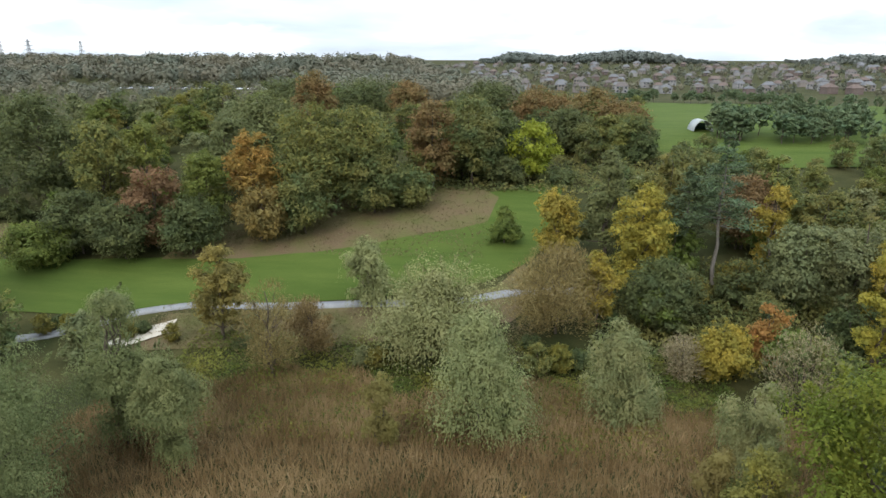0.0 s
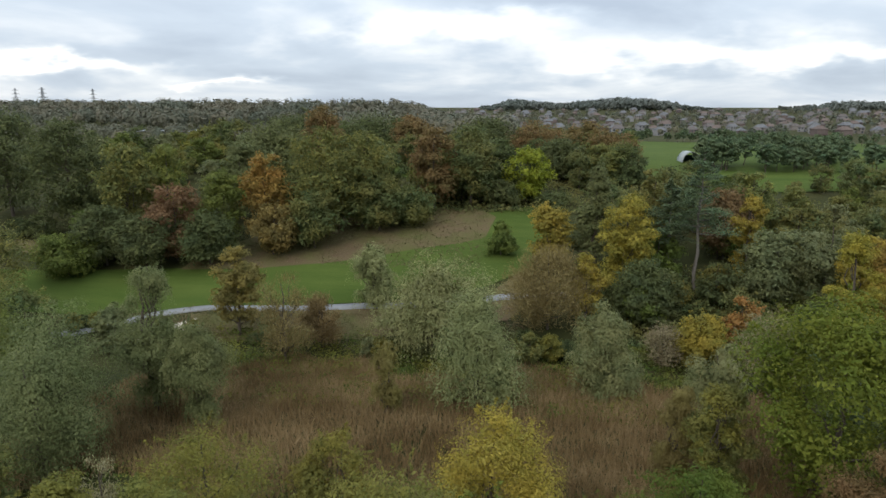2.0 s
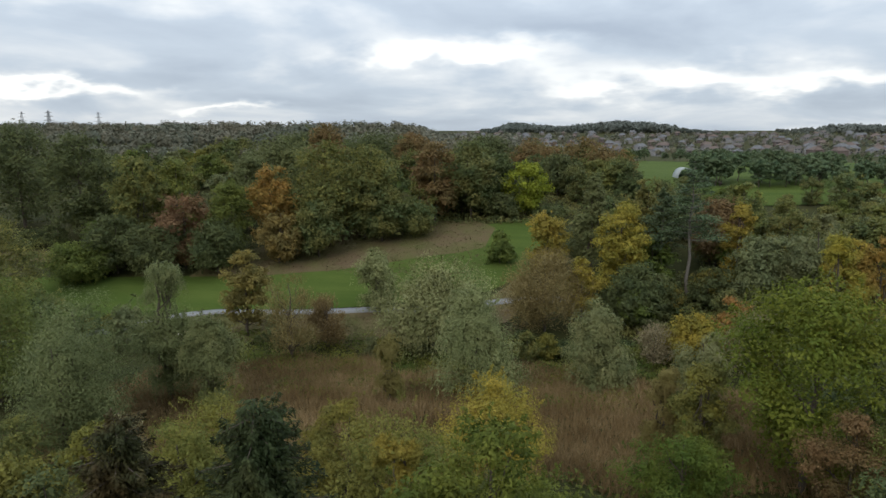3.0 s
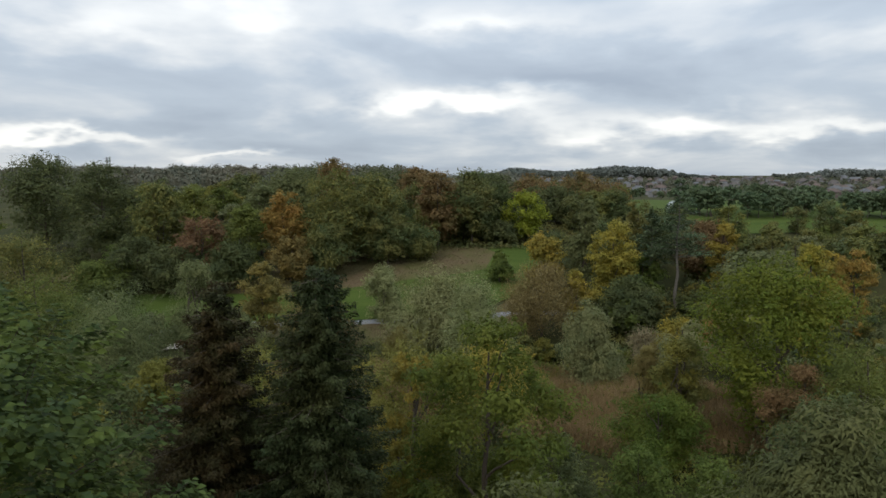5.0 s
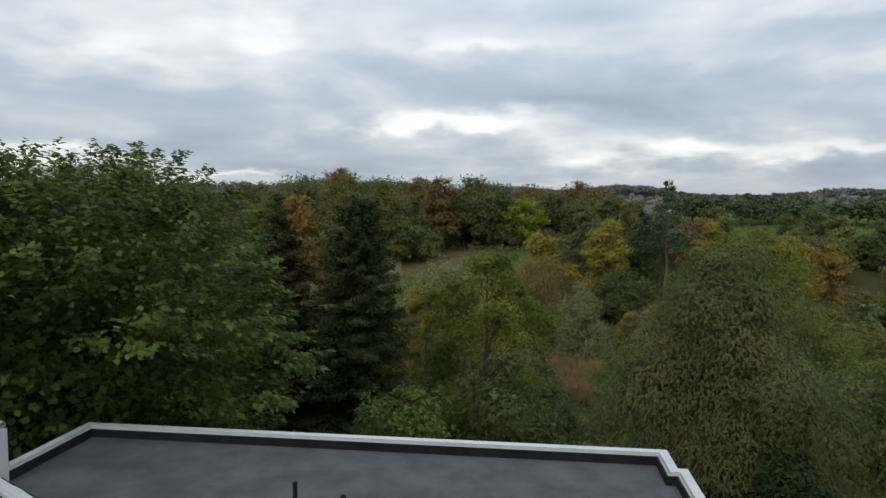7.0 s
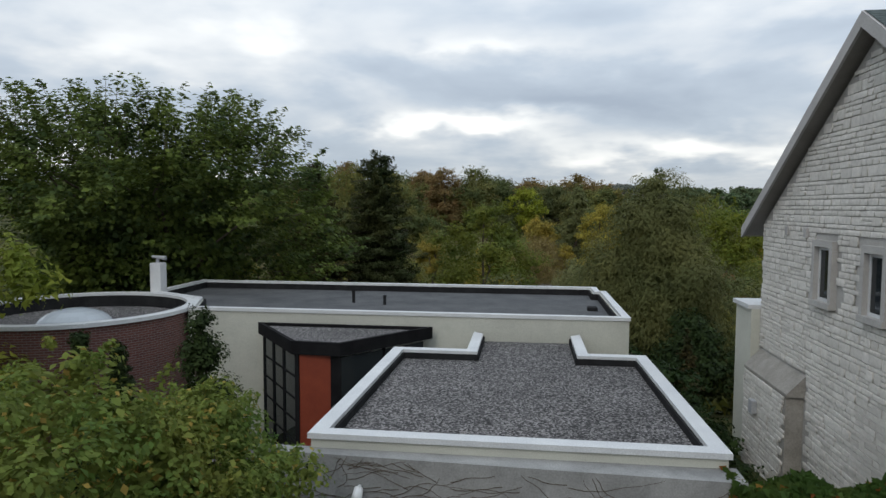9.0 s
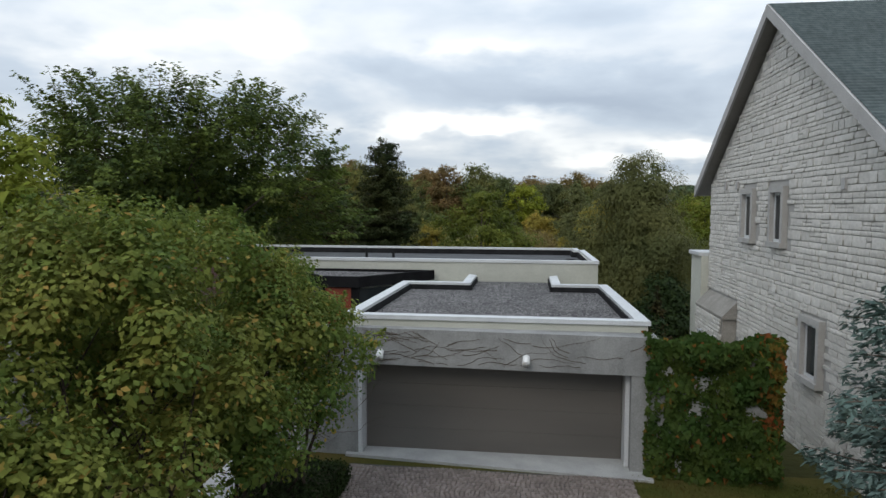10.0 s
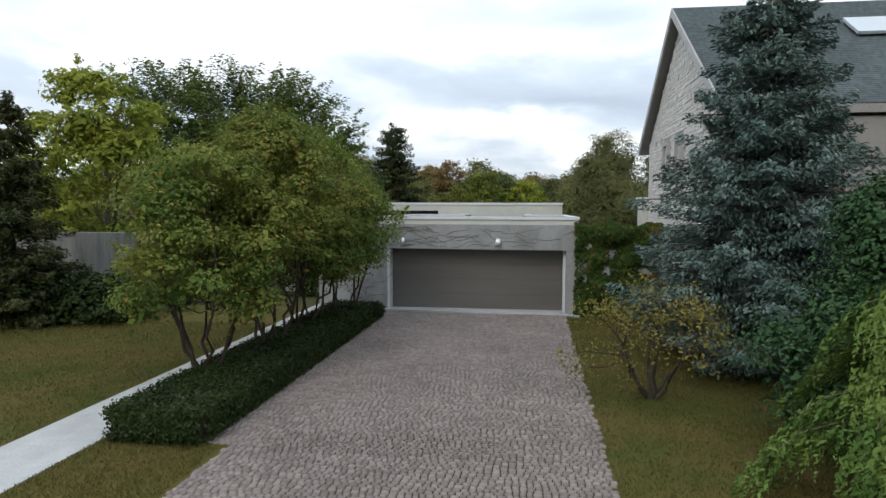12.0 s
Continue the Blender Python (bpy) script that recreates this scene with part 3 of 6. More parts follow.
# --- the land ---
def land():
    xs = np.unique(np.concatenate((np.linspace(-3000, -200, 30), np.linspace(-200, 200, 121), np.linspace(200, 3000, 30))))
    ys = np.unique(np.concatenate((np.linspace(-400, -80, 17), np.linspace(-80, 300, 153), np.linspace(300, 1600, 45), np.linspace(1600, 4500, 20))))
    X, Y = np.meshgrid(xs, ys)
    bumps = np.array([[noise.noise((a * 0.06, b * 0.06, 2.0)) for a in xs] for b in ys]) * np.clip((Y + 12) / 40, 0, 1) * 0.5
    Z = ground(X, Y) + bumps * (Y < 400) - 0.06
    n, m = len(xs), len(ys)
    i = (np.arange(m - 1)[:, None] * n + np.arange(n - 1)[None]).ravel()
    return mesh_from("ground", np.stack((X, Y, Z), -1).reshape(-1, 3), np.stack((i, i + 1, i + n + 1, i + n), 1), EARTH, True)


single("ground", land(), EARTH, "uneven woodland floor that falls into a ravine and rises to far hills", "ground", "structure")


def swell(x, y):
    return ground(x, y) + np.array([noise.noise((a * 0.06, b * 0.06, 2.0)) for a, b in zip(np.ravel(x), np.ravel(y))]).reshape(np.shape(x)) * np.clip((np.asarray(y) + 12) / 40, 0, 1) * 0.5


def carpet(name, low, high, material, label, category, lift=0.05, nx=80, ny=14):
    """A strip of land cover between two lines (x, y), following the ground."""
    low, high = np.array(low, float), np.array(high, float)
    u = np.linspace(0, 1, nx)

    def along(line):
        d = np.concatenate(([0], np.cumsum(np.linalg.norm(np.diff(line, axis=0), axis=1))))
        return np.stack((np.interp(u * d[-1], d, line[:, 0]), np.interp(u * d[-1], d, line[:, 1])), 1)

    a, b = along(low), along(high)
    t = np.linspace(0, 1, ny)[:, None, None]
    Q = a[None] * (1 - t) + b[None] * t
    Z = swell(Q[..., 0], Q[..., 1]) + lift
    V = np.concatenate((Q, Z[..., None]), -1).reshape(-1, 3)
    i = (np.arange(ny - 1)[:, None] * nx + np.arange(nx - 1)[None]).ravel()
    return single(name, mesh_from(name, V, np.stack((i, i + 1, i + nx + 1, i + nx), 1), material, True), material, label, category, "structure")


carpet("fairway", [(-160, 92), (-110, 95), (-75, 96), (-50, 102), (-25, 105), (-5, 112), (4, 122), (10, 140)],
       [(-160, 112), (-100, 114), (-79, 116), (-55, 119), (-40, 123), (-25, 130), (-12, 137), (-8, 156), (12, 172)],
       GRASS, "mown green fairway in soft stripes beside the path", "fairway", 0.10)
carpet("rough_slope", [(-70, 116.5), (-55, 117.8), (-40, 121.8), (-25, 128.8), (-12, 136), (-6, 140)],
       [(-68, 126), (-62, 136), (-47, 150), (-21, 163), (-10, 162), (-4, 154)],
       ROUGH, "brown unmown slope above the fairway", "slope", 0.12)
carpet("rough_bank", [(-60, 86), (-40, 88), (-20, 92), (0, 100), (6, 112)], [(-58, 97), (-40, 101), (-20, 103), (-3, 111), (2, 120)],
       ROUGH, "rough olive grass bank below the cart path", "bank", 0.07)
carpet("far_fairway", [(30, 196), (70, 188), (130, 190), (220, 200)], [(40, 400), (80, 410), (150, 400), (240, 380)],
       GRASS, "far green fairway behind the trees", "fairway", 0.25)
carpet("far_green", [(-50, 205), (-34, 200)], [(-60, 262), (-40, 262)], GRASS, "patch of bright mown grass between the trees", "fairway", 0.25, 20, 10)
carpet("left_meadow", [(-220, 128), (-100, 122)], [(-230, 136), (-104, 130)], ROUGH, "strip of brown rough grass beneath the trees", "meadow", 0.12, 30, 6)


def cart_path():
    line = [(-100, 80), (-75, 89), (-64, 97.3), (-55, 100.7), (-42, 101.9), (-32, 102.7), (-20, 103.8), (-7, 106.2), (-1.5, 108.6), (5, 110), (16, 111)]
    L = np.array(line, float)
    d = np.concatenate(([0], np.cumsum(np.linalg.norm(np.diff(L, axis=0), axis=1))))
    u = np.linspace(0, d[-1], 120)
    C = np.stack((np.interp(u, d, L[:, 0]), np.interp(u, d, L[:, 1])), 1)
    D = unit(np.gradient(C, axis=0))
    S = np.stack((-D[:, 1], D[:, 0]), 1)
    V = []
    for off, up in ((-1.05, -0.05), (-1.0, 0.2), (1.0, 0.2), (1.05, -0.05)):
        Q = C + S * off
        V.append(np.concatenate((Q, (swell(Q[:, 0], Q[:, 1]) + up)[:, None]), 1))
    V = np.stack(V, 1).reshape(-1, 3)
    F = [(i * 4 + k, i * 4 + k + 1, i * 4 + k + 5, i * 4 + k + 4) for i in range(119) for k in range(3)]
    single("cart_path", mesh_from("cart_path", V, F, PATHSTONE), PATHSTONE, "pale winding cart path along the fairway", "path", "structure")


cart_path()
carpet("sand_bunker", [(-64, 85.5), (-60, 87), (-55, 91)], [(-63.5, 88), (-60, 92), (-55.5, 95)], SAND, "pale sand bunker by the marsh trees", "bunker", 0.30, 20, 8)


# --- trees of the marsh and the ravine ---
willow(-3.5, 67, 1.6, 6.9, SILVER, "", 0, bell)
willow(-12.0, 88, 0.9, 9.1, SILVER)
willow(-24.8, 103, -0.4, 4.3, SILVER)
willow(13.4, 74, -1.5, 5.6, GREY, "", 0, bell)
willow(-42.0, 59, 5.3, 4.7, SILVERSHADE)
willow(-34.9, 56, -0.8, 4.0, SILVERSHADE)
willow(-46.1, 48, 3.4, 7.0, SILVERSHADE)
willow(-43.0, 41, 1.5, 6.0, SILVERSHADE)
willow(-13.8, 61, -3.9, 2.0, DRY)
willow(23.9, 58, -1.3, 3.3, GREY)
willow(16.8, 48, -1.6, 2.3, DRY)
willow(11.75, -6.3, 9.7, 5.3, OLIVEW, "olive-green weeping willow behind the stone house", 0.1, bell, cap=90000)
twiggy(7.0, 97, 1.1, 8.2, BROWN, "", 22000)
twiggy(-33.3, 80, -0.5, 5.0, BROWN)
twiggy(-29.9, 88, -5.7, 3.8, BROWN)
broad(-45.2, 90, 1.7, 4.4, GOLD)
broad(23.3, 101, -1.6, 6.1, DARK)
broad(-2.0, 129, -0.1, 4.9, GREEN, "light green conical tree on the fairway", 0.03, cone)
broad(8.3, 123, 5.1, 5.2, YELLOW)
broad(21.4, 111, 8.7, 5.7, YELLOW)
broad(13.8, 100, -0.5, 3.6, YELLOW)
pine(35.7, 115, 15.9, 5.9, PINE)
pine(30.9, 118, 9.6, 5.0, PINE)
broad(17.7, 124, 13.4, 6, GREY2, "", 0.1, cone)
broad(29.0, 126, 12.3, 5.3, OLIVE)
broad(45.3, 117, 8.0, 3.5, YELLOW)
broad(51.0, 132, 11.5, 4.9, OLIVE)
broad(47.2, 108, 3.4, 6.9, GREYG)
broad(54.1, 104, 6.5, 6.1, GREYG)
broad(59.0, 128, 5.4, 5.3, OLIVE)
broad(45.0, 130, 8.0, 6.5, RUST)
broad(50.7, 88, 6.2, 4.0, YELLOW)
broad(36.8, 90, -4.7, 3.3, ORANGE)
twiggy(35.9, 76, -2.0, 4.6, GREYT, "", 4500)
twiggy(23.9, 86, -8.2, 3.5, GREYT, "", 4000)
broad(29.2, 86, -6.5, 4.8, YELLOW)
broad(28.8, 43.5, 9.1, 8.6, BIGGREEN, "large yellowish-green maple on the marsh slope", 0.03, oval, 0.2, 60, 2.0, cap=30000)
broad(19.3, 45, -0.9, 2.6, YOLIVE, "", 0.3, cover=0.8)
broad(31.5, 31, 2.6, 5.0, GREEN)
broad(0.3, 31, 2.8, 5.0, LIMEY, "sparse bright yellow-green tree on a bare stem", 0.35, dome, 0, 30, 1.1)
broad(0.8, 11.5, 8.0, 5.8, MAPLE, "lime-green maple on the ravine slope", 0.08, dome, 0.14, 60, 1.9, "maple_tree", size=0.25, cap=30000)
broad(-4.4, 19, 5.0, 5.4, YGREEN)
broad(-19.4, 28, 2.0, 6.2, YOLIVE)
broad(-11.7, 33, -0.8, 3.6, YOLIVE)
fir(-6.5, 4.0, 11.25, 4.7, SPRUCE, "", 44, 1.25, cards=16, power=0.46, thick=1.8)
fir(-11.4, 3.8, 10.5, 4.4, SPRUCED, "", 42, 1.25, cards=16, power=0.48, thick=1.8)
maple(-14.0, -13.4, 12.8, 8.4, MAPLED, "huge dark green maple overhanging the flat roof")
broad(-110.4, 140, 22.8, 10.9, DARK)
broad(-134.3, 148, 25.3, 13.0, DARK)
broad(-89.3, 130, 18.0, 6.9, OLIVE)
broad(-83.6, 138, 15.7, 6.3, YGREEN)
broad(-73.0, 121, 8.3, 6.5, RUST)
broad(-64.3, 125, 10.9, 5.7, GREEN)
broad(-70.0, 150, 16.0, 6.1, GREY2)
broad(-70.8, 172, 21.9, 11.4, GREY2)
broad(-57.1, 134, 14.4, 5.8, ORANGE)
broad(-46.3, 142, 21.1, 10.0, OLIVE)
broad(-37.1, 146, 19.7, 8.9, OLIVE)
broad(-52.8, 126, 4.2, 5.8, GOLD)
broad(-44.8, 131, 6.0, 7.1, OGREEN)
broad(-21.0, 160, 20.2, 7.1, RUSTY)
broad(-11.4, 166, 20.6, 8.5, OGREEN)
broad(3.8, 171, 14.0, 7.0, LIME)
broad(-4.2, 176, 16.4, 6.8, DARK)
broad(14.6, 200, 16.0, 8.4, DARK)
broad(24.3, 225, 21.0, 9.7, RUSTY)
broad(33.1, 215, 17.6, 10.4, RUSTY)
broad(-25.4, 148, 5.1, 7.2, OGREEN)
broad(-32.2, 143, 9.5, 7.6, OGREEN)
broad(-87.6, 118, 3.7, 7.9, DARK)
broad(-77.0, 116, 2.1, 6.6, DARK)
broad(-92.4, 112, -1.4, 7.7, GREEN)
broad(-64.5, 119, 2.9, 6.7, DARK)
broad(-66.7, 215, 26.5, 8.4, RUSTY)
broad(-83.1, 240, 25.0, 14.6, DARK)
broad(-38.2, 225, 22.9, 8.7, RUSTY)
broad(-55.5, 250, 24.0, 17.2, DARK)
broad(-13.0, 260, 22.0, 13.2, DARK)
broad(8.5, 250, 20.2, 12.6, RUSTY)
broad(-17.8, 18.5, 3.6, 3.4, YGREEN)
broad(15.9, 36, -3.6, 4.6, MAPLE)
broad(27.5, 33, 0.2, 3.6, RUSTY)
broad(-24.3, 20, 2.4, 2.4, YOLIVE)
broad(-9.8, 20, 2.8, 1.9, YOLIVE)
broad(-4.4, 17, 5.5, 2.0, YELLOW)
twiggy(-24.9, 24, 1.5, 1.9, GREYT)
broad(20.4, 46, -0.7, 3.1, OLIVE)
broad(-3.0, 166, 5.0, 5.5, DARK)
broad(10.4, 170, 1.1, 6.6, DARK)
broad(-36.2, 160, 1.6, 8.6, OGREEN)
broad(62.8, 100, 4.7, 4.1, ORANGE)
broad(56.6, 98, 4.6, 4.6, YELLOW)
broad(-62.7, 55, 4.2, 8.4, GREEN)
broad(-94.6, 90, 7.7, 9.9, OLIVE)


# --- understorey and fill: bushes and trees that close the woods ---
def prototypes(leaf, number, seed):
    """Fill trees at the origin, to be copied over the slopes."""
    made = []
    for i, (mat, H, R, what) in enumerate(((DARK, 11, 4.6, "dark green"), (GREEN, 10, 4.4, "green"), (OLIVE, 10, 4.2, "olive"), (OGREEN, 12, 5.0, "mixed green"), (OLIVE, 10, 4.0, "dull olive"), (YOLIVE, 8, 3.6, "yellow-olive"), (GREYG, 9, 4.2, "grey-green"), (DARK, 5, 3.6, "low dark"))):
        rng = np.random.default_rng(seed + i)
        P, N, T, s, c, rc = broad_crown(rng, R, H * 0.05, H, leaf, number, oval, 36, 0.36)
        tree = thing("woodland_tree", (0, 0, 0), what + " broadleaf tree in dense woodland", "tree", "woodland fill")
        part("trunk", tubes("trunk", sprout(rng, 0.016 * H, H, c, 0.02, 6), BARK, 5), None, tree, here=True)
        part("crown", leaves("crown", P, N, T, s * 1.35, s * 0.9, mat), None, tree, here=True)
        made.append(tree)
    return made


def fill_woods(kinds, zones, seed):
    """zones: x0, x1, y0, y1, how many, kinds, sizes."""
    rng = random.Random(seed)
    used = set()
    for x0, x1, y0, y1, number, which, (s0, s1) in zones:
        for _ in range(number):
            x, y, k, s = rng.uniform(x0, x1), rng.uniform(y0, y1), rng.choice(which), rng.uniform(s0, s1)
            m = pose(x, y, float(ground(x, y)) - 0.1, 0, 0, rng.uniform(0, 360)) @ Matrix.Scale(s, 4)
            if k in used:
                scaled, kinds[k].scale = kinds[k].scale.copy(), (1, 1, 1)
                copy_thing(kinds[k], m)
                kinds[k].scale = scaled
            else:
                used.add(k)
                kinds[k].matrix_basis = m
    for k, tree in enumerate(kinds):
        if k not in used:
            for ob in (*tree.children, tree):
                bpy.data.objects.remove(ob)


fill_woods(prototypes(0.21, 6200, 50), (
    (-62, -18, 2, 40, 22, (0, 1, 3, 5, 2, 7), (0.7, 1.0)),
    (-46, -20, -14, 4, 7, (0, 3, 1, 7), (0.8, 1.1)),
    (20, 60, 4, 42, 20, (0, 1, 2, 3, 5, 6), (0.75, 1.1)),
    (19, 46, -16, 2, 8, (0, 3, 1), (0.75, 1.05)),
    (-16, 18, -8, 24, 19, (7, 7, 1, 0), (0.5, 0.85)),
    (-16, 16, 24, 36, 7, (5, 7, 1), (0.5, 0.75)),
), 11)
fill_woods(prototypes(0.38, 2900, 70), (
    (34, 84, 46, 90, 20, (0, 2, 3, 6, 5, 1), (0.75, 1.1)),
    (18, 90, 92, 112, 24, (1, 2, 6, 3, 5, 0), (0.65, 1.0)),
    (22, 105, 116, 150, 28, (1, 2, 3, 4, 5, 6), (0.8, 1.2)),
    (-110, -58, 40, 86, 20, (0, 1, 3, 5, 6), (0.7, 1.1)),
    (-130, -62, 119, 150, 22, (0, 3, 2, 7, 1), (0.7, 1.15)),
    (-64, -24, 152, 190, 14, (0, 3, 4, 2), (1.0, 1.5)),
    (-22, -8, 168, 195, 6, (0, 3, 4), (0.9, 1.4)),
    (8, 40, 186, 205, 10, (0, 3, 4), (0.9, 1.3)),
    (-90, 50, 200, 300, 10, (0, 3, 4, 2), (0.9, 1.4)),
    (52, 150, 140, 186, 17, (0, 2, 3, 6, 5, 4), (0.8, 1.15)),
    (-190, -70, 150, 280, 22, (0, 3, 2, 6, 1), (1.0, 1.45)),
    (-48, 10, 82, 92, 14, (7, 5, 2, 6), (0.35, 0.6)),
    (-90, -45, 86, 93, 6, (7, 5), (0.35, 0.5)),
    (38, 52, 150, 196, 6, (4, 3, 0), (0.8, 1.2)),
    (-150, -62, 170, 300, 46, (0, 3, 2, 6, 1, 5), (0.9, 1.35)),
    (44, 100, 146, 190, 22, (2, 4, 6, 1, 3), (0.6, 0.85)),
    (-36, 36, 205, 290, 14, (4, 0, 3, 2), (1.0, 1.35)),
), 12)


def far_wood(name, x0, x1, y0, y1, number, tall, leaf, cards, material, label, shape=None, seed=5, hump=0):
    rng = np.random.default_rng(seed)
    x, y = rng.uniform(x0, x1, number), rng.uniform(y0, y1, number)
    if shape is not None:
        keep = shape(x, y)
        x, y = x[keep], y[keep]
    number = len(x)
    H = tall * rng.uniform(0.7, 1.25, number)
    if hump:
        u = np.clip((x - x0) / (x1 - x0), 0, 1)
        H = H * np.clip(np.minimum(u, 1 - u) * 6, 0.25, 1) * (1 + hump * np.sin(u * 11 + seed))
    R = H * rng.uniform(0.28, 0.42, number)
    d = sphere_dirs(rng, number * cards).reshape(number, cards, 3)
    d[..., 2] = np.abs(d[..., 2]) * np.where(rng.uniform(size=(number, cards)) < 0.7, 1, -1)
    P = np.stack((x, y, ground(x, y) + H * 0.55), 1)[:, None] + d * (R[:, None] * rng.uniform(0.7, 1.1, (number, cards)))[..., None] * np.array([1, 1, 1.15])
    P = P.reshape(-1, 3)
    N = unit(d.reshape(-1, 3) + rng.normal(size=P.shape) * 0.15 + np.array([0, 0, 0.3]))
    T = rng.normal(size=P.shape)
    s = leaf * rng.uniform(0.6, 1.3, len(P))
    single(name, leaves(name, P, N, T, s * 1.4, s, material), material, label, "woods", "stuff")


# the leaf colours of these woods carry painted haze
far_wood("distant_woods", -700, 60, 430, 860, 2100, 15, 2.1, 70, HAZEWOOD, "mixed autumn woods on a far wooded ridge",
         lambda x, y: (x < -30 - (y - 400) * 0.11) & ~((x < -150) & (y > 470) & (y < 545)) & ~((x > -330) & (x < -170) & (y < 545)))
far_wood("middle_woods", -150, 0, 300, 440, 300, 15, 1.3, 110, HAZEWOOD, "mixed autumn woods beyond the golf course", lambda x, y: x > -0.34 * y, 6)
far_wood("park_trees", -380, -105, 300, 505, 170, 9, 1.3, 50, HAZEWOOD, "small mixed trees scattered round the far car park", None, 10)
far_wood("ridge_woods", -90, 400, 1380, 1560, 950, 17, 3.6, 46, HAZERIDGE, "grey-green woods along the skyline ridge", None, 7, 0.3)
far_wood("skyline_woods", 545, 1400, 1330, 1500, 900, 18, 3.6, 46, HAZERIDGE, "grey-green woods on the skyline behind the town", None, 8, 0.2)
far_wood("town_trees", -140, 1000, 560, 1320, 1500, 7, 2.0, 30, HAZEWOOD, "small trees scattered among the far houses", None, 9)


def reeds():
    rng = np.random.default_rng(21)
    n = 78000
    x, y = rng.uniform(-52, 36, n), rng.uniform(36, 84, n)
    edge = 80 + 4 * np.sin(x * 0.17) + 2 * np.sin(x * 0.51)
    keep = (y < edge) & (y > 40 + 3 * np.sin(x * 0.3))
    x, y = x[keep], y[keep]
    n = len(x)
    H = rng.uniform(0.9, 2.0, n)
    P = np.stack((x, y, swell(x, y) + H * 0.42), 1)
    N = unit(np.stack((rng.normal(size=n), rng.normal(size=n) - 0.6, rng.uniform(0.1, 0.6, n)), 1))
    T = np.array([0, 0, 1.0]) + rng.normal(size=(n, 3)) * 0.28
    single("cattail_marsh", leaves("cattail_marsh", P, N, T, H, rng.uniform(0.06, 0.17, n), REEDS), REEDS, "dry tan and russet cattails across the marsh", "reeds", "stuff")


reeds()


def weeds(name, x0, x1, y0, y1, n, tall, material, label, seed, size=0.3):
    rng = np.random.default_rng(seed)
    x, y = rng.uniform(x0, x1, n), rng.uniform(y0, y1, n)
    lump = np.array([noise.noise((a * 0.22, b * 0.22, seed)) for a, b in zip(x, y)])
    P = np.stack((x, y, swell(x, y) + rng.uniform(0.05, 1, n) * tall * np.clip(0.55 + lump, 0.1, 1.4)), 1)
    N = unit(rng.normal(size=(n, 3)) * 0.6 + np.array([0, -0.3, 0.9]))
    s = size * rng.uniform(0.6, 1.4, n)
    single(name, leaves(name, P, N, rng.normal(size=(n, 3)), s * 1.3, s * 0.8, material), material, label, "undergrowth", "stuff")


weeds("marsh_edge_weeds", -50, 30, 78, 92, 14000, 1.6, WEEDS, "green and olive weeds at the edge of the marsh", 31)
weeds("marsh_weeds", -48, 30, 62, 82, 15000, 1.5, WEEDS, "patches of green weeds among the cattails", 34, 0.28)
weeds("ravine_undergrowth", -60, 60, -12, 44, 30000, 1.8, WEEDS, "tangled green undergrowth on the ravine slope", 32, 0.34)
weeds("slope_tufts", -66, -6, 121, 160, 9000, 0.7, ROUGHTUFT, "dry brown grass tufts on the unmown slope", 36, 0.3)
weeds("bank_tufts", -60, 4, 87, 100, 9000, 0.9, ROUGHTUFT, "olive grass tufts on the bank below the path", 37, 0.26)
weeds("wood_undergrowth", 12, 100, 86, 122, 20000, 2.6, OGREEN, "dark brush along the edge of the wood", 33, 0.55)
weeds("wood_floor_brush", -30, 60, 158, 200, 9000, 2.4, OGREEN, "low brush under the back wood", 35, 0.7)


# --- far golf course and town ---
def pines_on_course():
    rng = random.Random(4)
    rs = np.random.default_rng(4)
    s = 0.55
    P, N, T, sz, c, rc = broad_crown(rs, 4.6, 2.4, 10.5, s, 1300, oval, 22, 0.34, 0.6)
    tree = thing("course_pine", (0, 0, 0), "dark green pine with a bare lower stem on mown grass", "tree", "pines on the golf course")
    part("trunk", tubes("trunk", sprout(rs, 0.2, 9, c, 0.02, 4), BARK, 5), None, tree, here=True)
    part("crown", leaves("crown", P, N, T, sz * 1.4, sz, PINE), None, tree, here=True)
    spots = [(rng.uniform(64, 200), rng.uniform(216, 244)) for _ in range(84)] + [(rng.uniform(52, 150), rng.uniform(395, 420)) for _ in range(34)] + [(rng.uniform(110, 230), rng.uniform(240, 390)) for _ in range(34)]
    for i, (x, y) in enumerate(spots):
        k = rng.uniform(0.75, 1.08) if y < 247 else rng.uniform(0.5, 0.8)
        m = pose(x, y, float(ground(x, y)), 0, 0, rng.uniform(0, 360)) @ Matrix.Scale(k, 4)
        if i:
            copy_thing(tree, m)
    tree.location = (66, 226, float(ground(66, 226)))


pines_on_course()

ROOFS = [mixed("far_roof_%s" % n, a, b, 0.3, 3, 0.96, 0.1) for n, a, b in (("brown", (0.125, 0.108, 0.10), (0.16, 0.14, 0.128)), ("grey", (0.14, 0.14, 0.145), (0.19, 0.19, 0.19)), ("umber", (0.15, 0.115, 0.10), (0.18, 0.14, 0.12)))]
FARBRICK = [mixed("far_wall_%s" % n, a, b, 0.3, 3, 0.96, 0.1) for n, a, b in (("brick", (0.15, 0.115, 0.10), (0.19, 0.15, 0.135)), ("buff", (0.21, 0.185, 0.165), (0.27, 0.24, 0.215)), ("pale", (0.26, 0.25, 0.24), (0.32, 0.31, 0.30)))]
FARGLASS = Mat("far_window_glass", 0.15).color((0.04, 0.05, 0.06)).m


